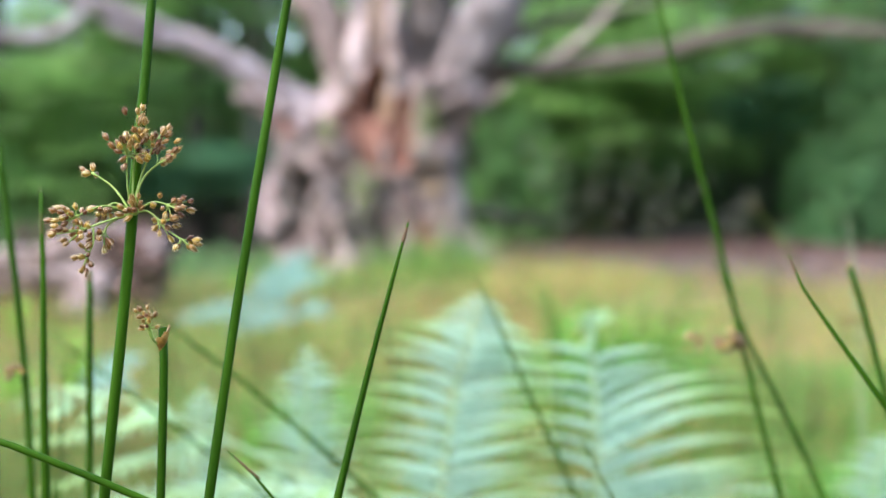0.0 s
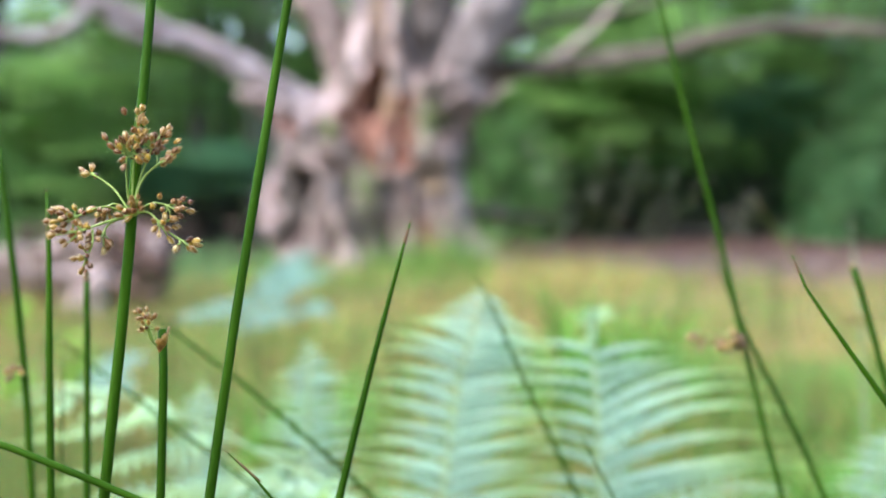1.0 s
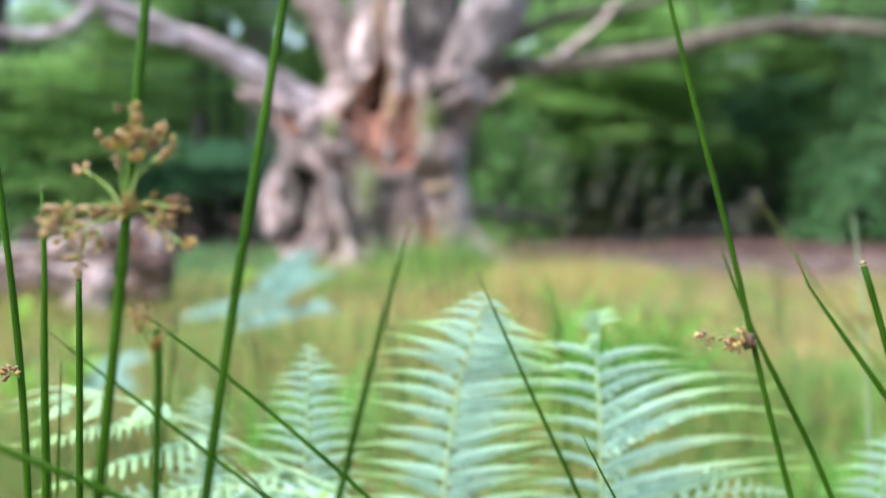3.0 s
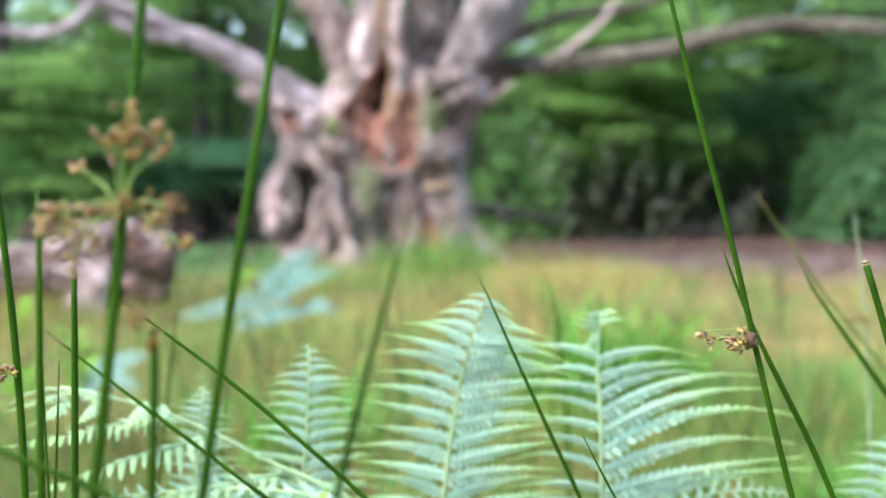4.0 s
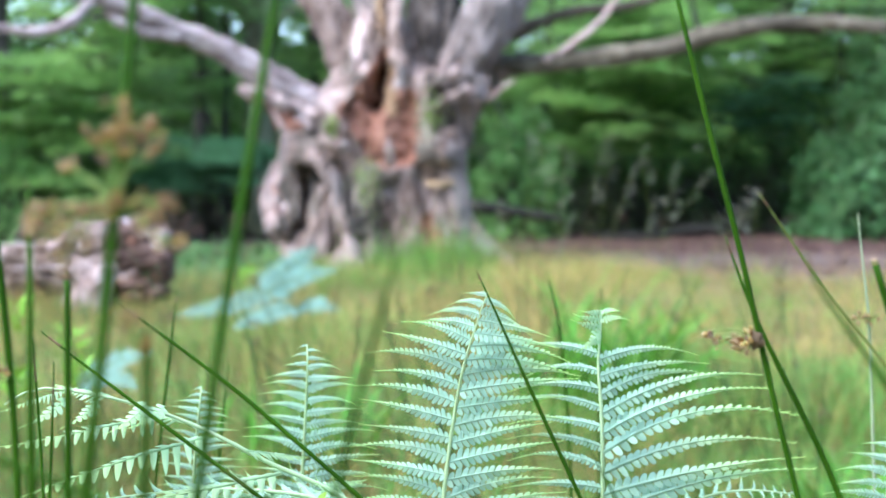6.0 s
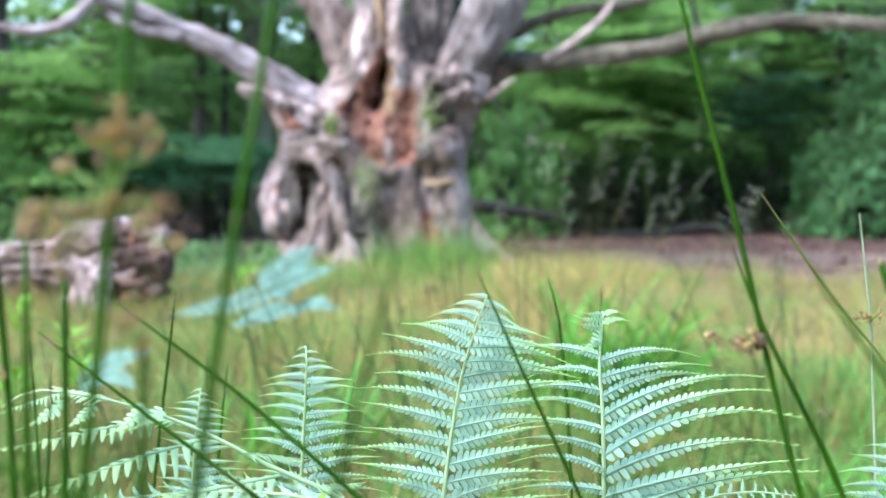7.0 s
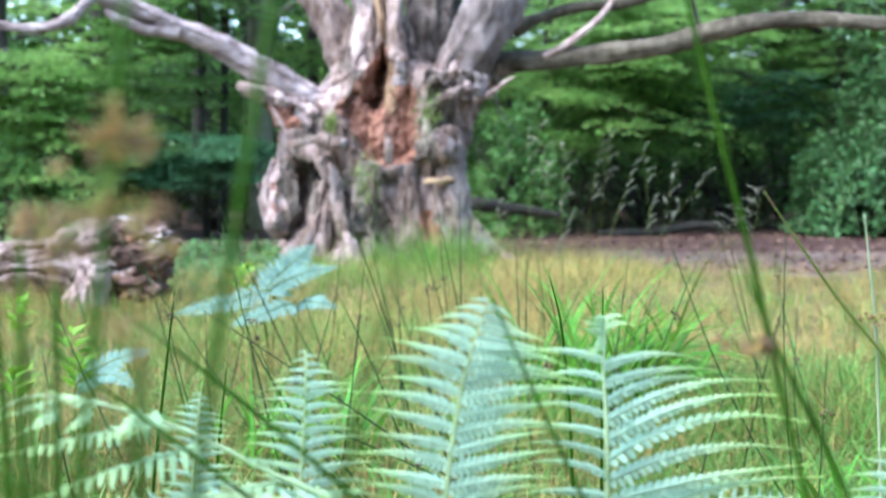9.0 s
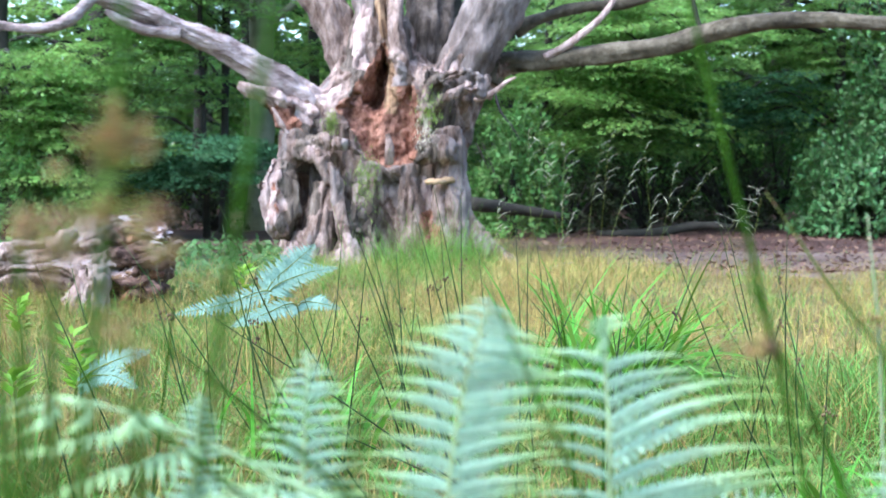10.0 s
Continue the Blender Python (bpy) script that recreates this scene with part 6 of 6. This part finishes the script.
def mid_rush(a, b, r, heads, seed, label="thin dark rush with small brown seed clusters"):
    """A rush of the meadow: a thin stem from a to b, and seed clusters at some shares of the way."""
    rg = random.Random(seed)
    a, b = Vector(a), Vector(b)
    d = (b - a)
    base = b + d * ((b.z - ground_z(b.x, b.y)) / max(0.05, -d.z))
    base.z = ground_z(base.x, base.y) - 0.01
    th = thing("meadow_rush", base, label, "rush", "rushes of the meadow")
    mid = a.lerp(base, 0.45) + Vector((rg.uniform(-0.02, 0.02), 0, 0))
    part("stem", tube("stem", with_r([tuple(a), tuple(mid), tuple(base)], [r * 0.3, r, r * 1.1]), 14, M_MIDRUSH, base=base, ring=5), th)
    for s in heads:
        c = a.lerp(mid, s * 2) if s < 0.5 else mid
        v, f = [], []
        for i in range(10):
            o = c - base + Vector((rg.gauss(0.5, 1) * 0.006, rg.gauss(0, 0.006), rg.gauss(0, 0.007)))
            q = rg.uniform(0.002, 0.0036)
            k = len(v)
            v += [o + Vector(w) * q for w in ((1, 0, 0), (-1, 0, 0), (0, 1, 0), (0, -1, 0), (0, 0, 1.3), (0, 0, -1.3))]
            f += [(k + x, k + y, k + z) for x, y, z in ((0, 2, 4), (2, 1, 4), (1, 3, 4), (3, 0, 4), (2, 0, 5), (1, 2, 5), (3, 1, 5), (0, 3, 5))]
        tagged(part("seed_head", mesh_of("seed_head", v, f, M_DARKCAP), th), kind="stuff")
    return th


for i, (a, b, heads) in enumerate([
        ((-0.073, 3.600, 0.626), (0.019, 3.588, 0.354), (0.35,)), ((-0.025, 3.403, 0.697), (0.038, 3.389, 0.386), ()), ((0.041, 3.303, 0.697), (0.057, 3.291, 0.435), (0.3,)), ((-0.222, 3.201, 0.646), (-0.123, 3.185, 0.303), ()),
        ((-0.227, 2.893, 0.490), (-0.146, 2.884, 0.283), ()), ((-0.173, 3.297, 0.566), (-0.127, 3.286, 0.317), (0.4,)), ((-0.121, 3.497, 0.558), (-0.114, 3.486, 0.322), (0.35,)), ((0.181, 2.997, 0.557), (0.189, 2.987, 0.352), (0.4,)),
        ((0.306, 2.895, 0.525), (0.246, 2.888, 0.375), (0.45,)), ((0.560, 2.997, 0.566), (0.481, 2.987, 0.352), (0.3,)), ((0.245, 3.395, 0.508), (0.275, 3.384, 0.278), ()), ((0.350, 2.993, 0.471), (0.362, 2.986, 0.328), ()),
        ((-0.445, 2.290, 0.433), (-0.262, 2.283, 0.287), (0.3,)), ((-0.437, 2.694, 0.505), (-0.329, 2.686, 0.344), (0.25,)), ((-0.636, 2.191, 0.453), (-0.592, 2.183, 0.287), ()), ((-0.472, 2.593, 0.481), (-0.234, 2.585, 0.316), ()),
        ((-0.234, 2.589, 0.398), (-0.201, 2.593, 0.491), ()), ((-0.051, 3.496, 0.530), (-0.023, 3.489, 0.377), (0.2,)), ((-0.210, 3.594, 0.497), (-0.170, 3.589, 0.368), (0.4,)), ((0.096, 3.796, 0.516), (0.096, 3.788, 0.350), ()),
        ((0.464, 3.391, 0.427), (0.437, 3.384, 0.278), ()), ((0.542, 3.591, 0.425), (0.535, 3.583, 0.254), ()), ((0.662, 2.390, 0.421), (0.652, 2.382, 0.250), (0.3,)), ((0.479, 2.288, 0.397), (0.442, 2.280, 0.214), ()),
        ((-0.326, 2.287, 0.360), (-0.152, 2.283, 0.278), (0.4,)), ((-0.293, 2.385, 0.326), (-0.216, 2.379, 0.193), (0.3,)), ((-0.115, 2.994, 0.495), (-0.032, 2.983, 0.257), ()), ((-0.010, 3.899, 0.588), (0.021, 3.890, 0.402), (0.3,))]):
    if b[2] > a[2]:
        a, b = b, a
    mid_rush(a, b, 0.0018, heads, 100 + i)


for i in range(34):
    y = rng.uniform(2.3, 4.3)
    x = rng.uniform(-0.24, 0.12) * y if i % 4 else rng.uniform(0.12, 0.3) * y
    h, lean = rng.uniform(0.38, 0.66), rng.gauss(-0.05, 0.14)
    mid_rush((x + lean, y + rng.gauss(0, 0.05), h), (x + lean * 0.45, y, h * 0.45), rng.uniform(0.0013, 0.002), (rng.uniform(0.1, 0.3),) if i % 3 == 0 else (), 160 + i)


# ---- pale seed heads of tall grass and small herbs ----
def seed_grass(foot, top, seed, plume=0.35):
    rg = random.Random(seed)
    a, b = Vector(top), Vector(foot) + Vector((rg.uniform(-0.22, 0.12), rg.uniform(-0.3, 0.3), 0))
    base = Vector((b.x, b.y, ground_z(b.x, b.y) - 0.01))
    th = thing("seeding_grass", base, "tall thin grass stem with a pale nodding seed head", "grass", "seeding grasses")
    mid = base.lerp(a, 0.55) + Vector((rg.uniform(-0.06, 0.06), 0, 0))
    part("stem", tube("stem", with_r([tuple(a), tuple(mid), tuple(base)], [0.0005, 0.0008, 0.0012]), 20, M_YRUSH, base=base, ring=5), th)
    line = spline([tuple(a), tuple(mid), tuple(base)], 60)
    v, f = [], []
    lean = rg.choice([-1, 1, 1])
    for i in range(rg.randint(4, 6)):
        root = Vector(line[int(plume * 59 * i / 6)]) - base
        az = rg.gauss(0, 0.9)
        d = Vector((lean * math.cos(az), 0.6 * math.sin(az), 0))
        reach, rise = rg.uniform(0.03, 0.10) * (0.5 + 0.5 * i / 5), rg.uniform(0.03, 0.08)
        for q in range(10):
            u = (q + rg.random()) / 10
            c = root + d * reach * u ** 1.2 + Vector((0, 0, rise * u * (1.25 - 0.55 * u)))
            w = (d * (0.4 + u) + Vector((rg.gauss(0, 0.35), rg.gauss(0, 0.35), 1.1 - 0.9 * u))).normalized()
            h = Vector((w.z, 0.2, -w.x)).normalized() * (0.0006 if u < 0.35 else 0.0010)
            ln = 0.018 if u < 0.35 else 0.013
            k = len(v)
            v += [c, c + w * ln * 0.4 + h, c + w * ln, c + w * ln * 0.4 - h]
            f.append((k, k + 1, k + 2, k + 3))
    tagged(part("seed_head", mesh_of("seed_head", v, f, M_SEED), th), kind="stuff")


for i, (foot, top) in enumerate([((0.700, 5.985, 0.242), (0.681, 6.014, 0.857)), ((0.773, 6.185, 0.227), (0.736, 6.215, 0.880)), ((0.792, 5.786, 0.257), (0.838, 5.812, 0.822)), ((0.927, 5.985, 0.242), (1.141, 6.008, 0.731)),
                                 ((0.751, 5.487, 0.280), (0.828, 5.502, 0.619)), ((1.019, 6.185, 0.227), (1.031, 6.210, 0.769)), ((0.542, 5.586, 0.273), (0.341, 5.614, 0.873)), ((0.462, 5.187, 0.303), (0.358, 5.214, 0.892)),
                                 ((1.143, 5.586, 0.273), (1.255, 5.604, 0.651)), ((0.970, 5.487, 0.280), (1.188, 5.501, 0.597)), ((0.504, 4.988, 0.318), (0.434, 5.011, 0.815)), ((0.270, 5.985, 0.242), (0.235, 6.002, 0.600)),
                                 ((1.104, 4.585, 0.276), (1.049, 4.603, 0.656)), ((0.296, 5.187, 0.303), (0.410, 5.208, 0.758)), ((0.722, 4.988, 0.318), (0.683, 5.008, 0.755)), ((0.427, 4.587, 0.312), (0.418, 4.599, 0.568))]):
    seed_grass(foot, top, 300 + i)


def herb(at, h, n, seed, label, size=1.0):
    rg = np.random.default_rng(seed)
    th = thing("leafy_herb", (at[0], at[1], ground_z(at[0], at[1]) - 0.01), label, "herb", "leafy herbs")
    part("stem", tube("stem", [(0, 0, 0, 0.004), (0.01, 0, h * 0.5, 0.003), (0, 0, h, 0.0012)], 10, M_YRUSH, ring=6), th)
    u = rg.random(n) ** 0.7
    a = rg.uniform(0, 6.28, n)
    pos = np.stack([0.01 * np.cos(a), 0.01 * np.sin(a), h * (0.74 + 0.26 * u)], 1)
    way = np.stack([np.cos(a), np.sin(a), rg.uniform(0.1, 0.9, n)], 1)
    up = np.tile([0, 0, 1.0], (n, 1)) + rg.normal(0, 0.2, (n, 3))
    L = size * rg.uniform(0.045, 0.09, n) * (1.2 - 0.4 * u)
    part("leaves", foliage("leaves", leaf_quads(pos, way, up, L, L * 0.42), M_HERB), th)


for i, p in enumerate([(-0.882, 3.288, 0.356), (-1.220, 3.989, 0.371), (-0.927, 2.985, 0.310), (-0.836, 3.185, 0.303), (-0.791, 5.491, 0.379)]):
    herb(p, p[2] - ground_z(p[0], p[1]), 30, 60 + i, "yellow-green leafy herb growing through the grass", 0.75)
for i, p in enumerate([(-0.0766, 0.7666, 0.5334), (-0.0671, 0.7663, 0.5276), (-0.0847, 0.7663, 0.5264)]):
    herb(p, p[2] - ground_z(p[0], p[1]), 36, 90 + i, "bright green small leafy herb beside the ferns", 0.2)


# ---- what moves ----
def sway(ob, rows):
    b = ob.matrix_basis.translation.copy()
    walk(ob, [(t, Matrix.Translation(b) @ pose(0, 0, 0, rx, ry, 0)) for t, rx, ry in rows])


def motions():
    walk(focus_point, [(t, pose(0, d * math.cos(radians(TILT)), 0.70 - d * math.sin(radians(TILT)))) for t, d in FOCUS_ROWS])
    # the fronds nod a little in the air
    nod = [(0.0, 0.0), (0.5, -1.0), (1.0, 2.6), (1.5, -0.4), (2.5, 0.6), (4.0, 0.0), (5.0, -0.4), (5.5, 0.8), (6.3, 0.2), (7.0, -0.5), (7.5, 0.0), (8.0, 2.0), (8.5, -0.8), (9.0, -2.0), (9.5, -2.3), (10.0, -1.6)]
    for i, ob in enumerate(FERNS):
        b = ob.matrix_basis.translation.copy()
        walk(ob, [(t, Matrix.Translation(b + Vector((0, 0, 0.001 * h * (1 - 0.06 * i)))) @ pose(0, 0, 0, 0, 0.02 * h * (-1) ** i, 0)) for t, h in nod])
    sway(tip_rush, [(0.0, 0, 0.02), (1.2, 0, 0.03), (2.5, 0, 0.07), (4.0, 0, 0.05), (10.0, 0, 0.04)])
    for ob, shifts in ((fork_rush, (-10, -12, -5, -1, -1, 0, 2, 4, 4, 3, 0)), (thin_rush, (-5, -7, -2, 1, 1, 4, 5, 8, 8, 4, 1)), (cut_rush, (-11, -11, -7, -3, 0, 2, 3, 8, 7, 4, 0)),
                       (short_rush, (12, 8, 5, 3, -2, -3, -3, -2, -5, -8, -13)), (cross_rush_b, (18, 15, 13, 11, 6, 4, 4, 6, 6, 6, 5))):
        sway(ob, [(t, 0, 0.0215 * d) for t, d in zip((0.0, 1.0, 2.0, 2.5, 4.0, 5.0, 5.5, 7.0, 8.0, 9.0, 10.0), shifts)])
    sway(left_rush, [(0.0, 0, -0.10), (0.5, 0, 0.0), (1.0, 0, 0.08), (1.8, 0, 0.02), (2.5, 0, 0.08), (5.5, 0, 0.0), (10.0, 0, 0.03)])


motions()
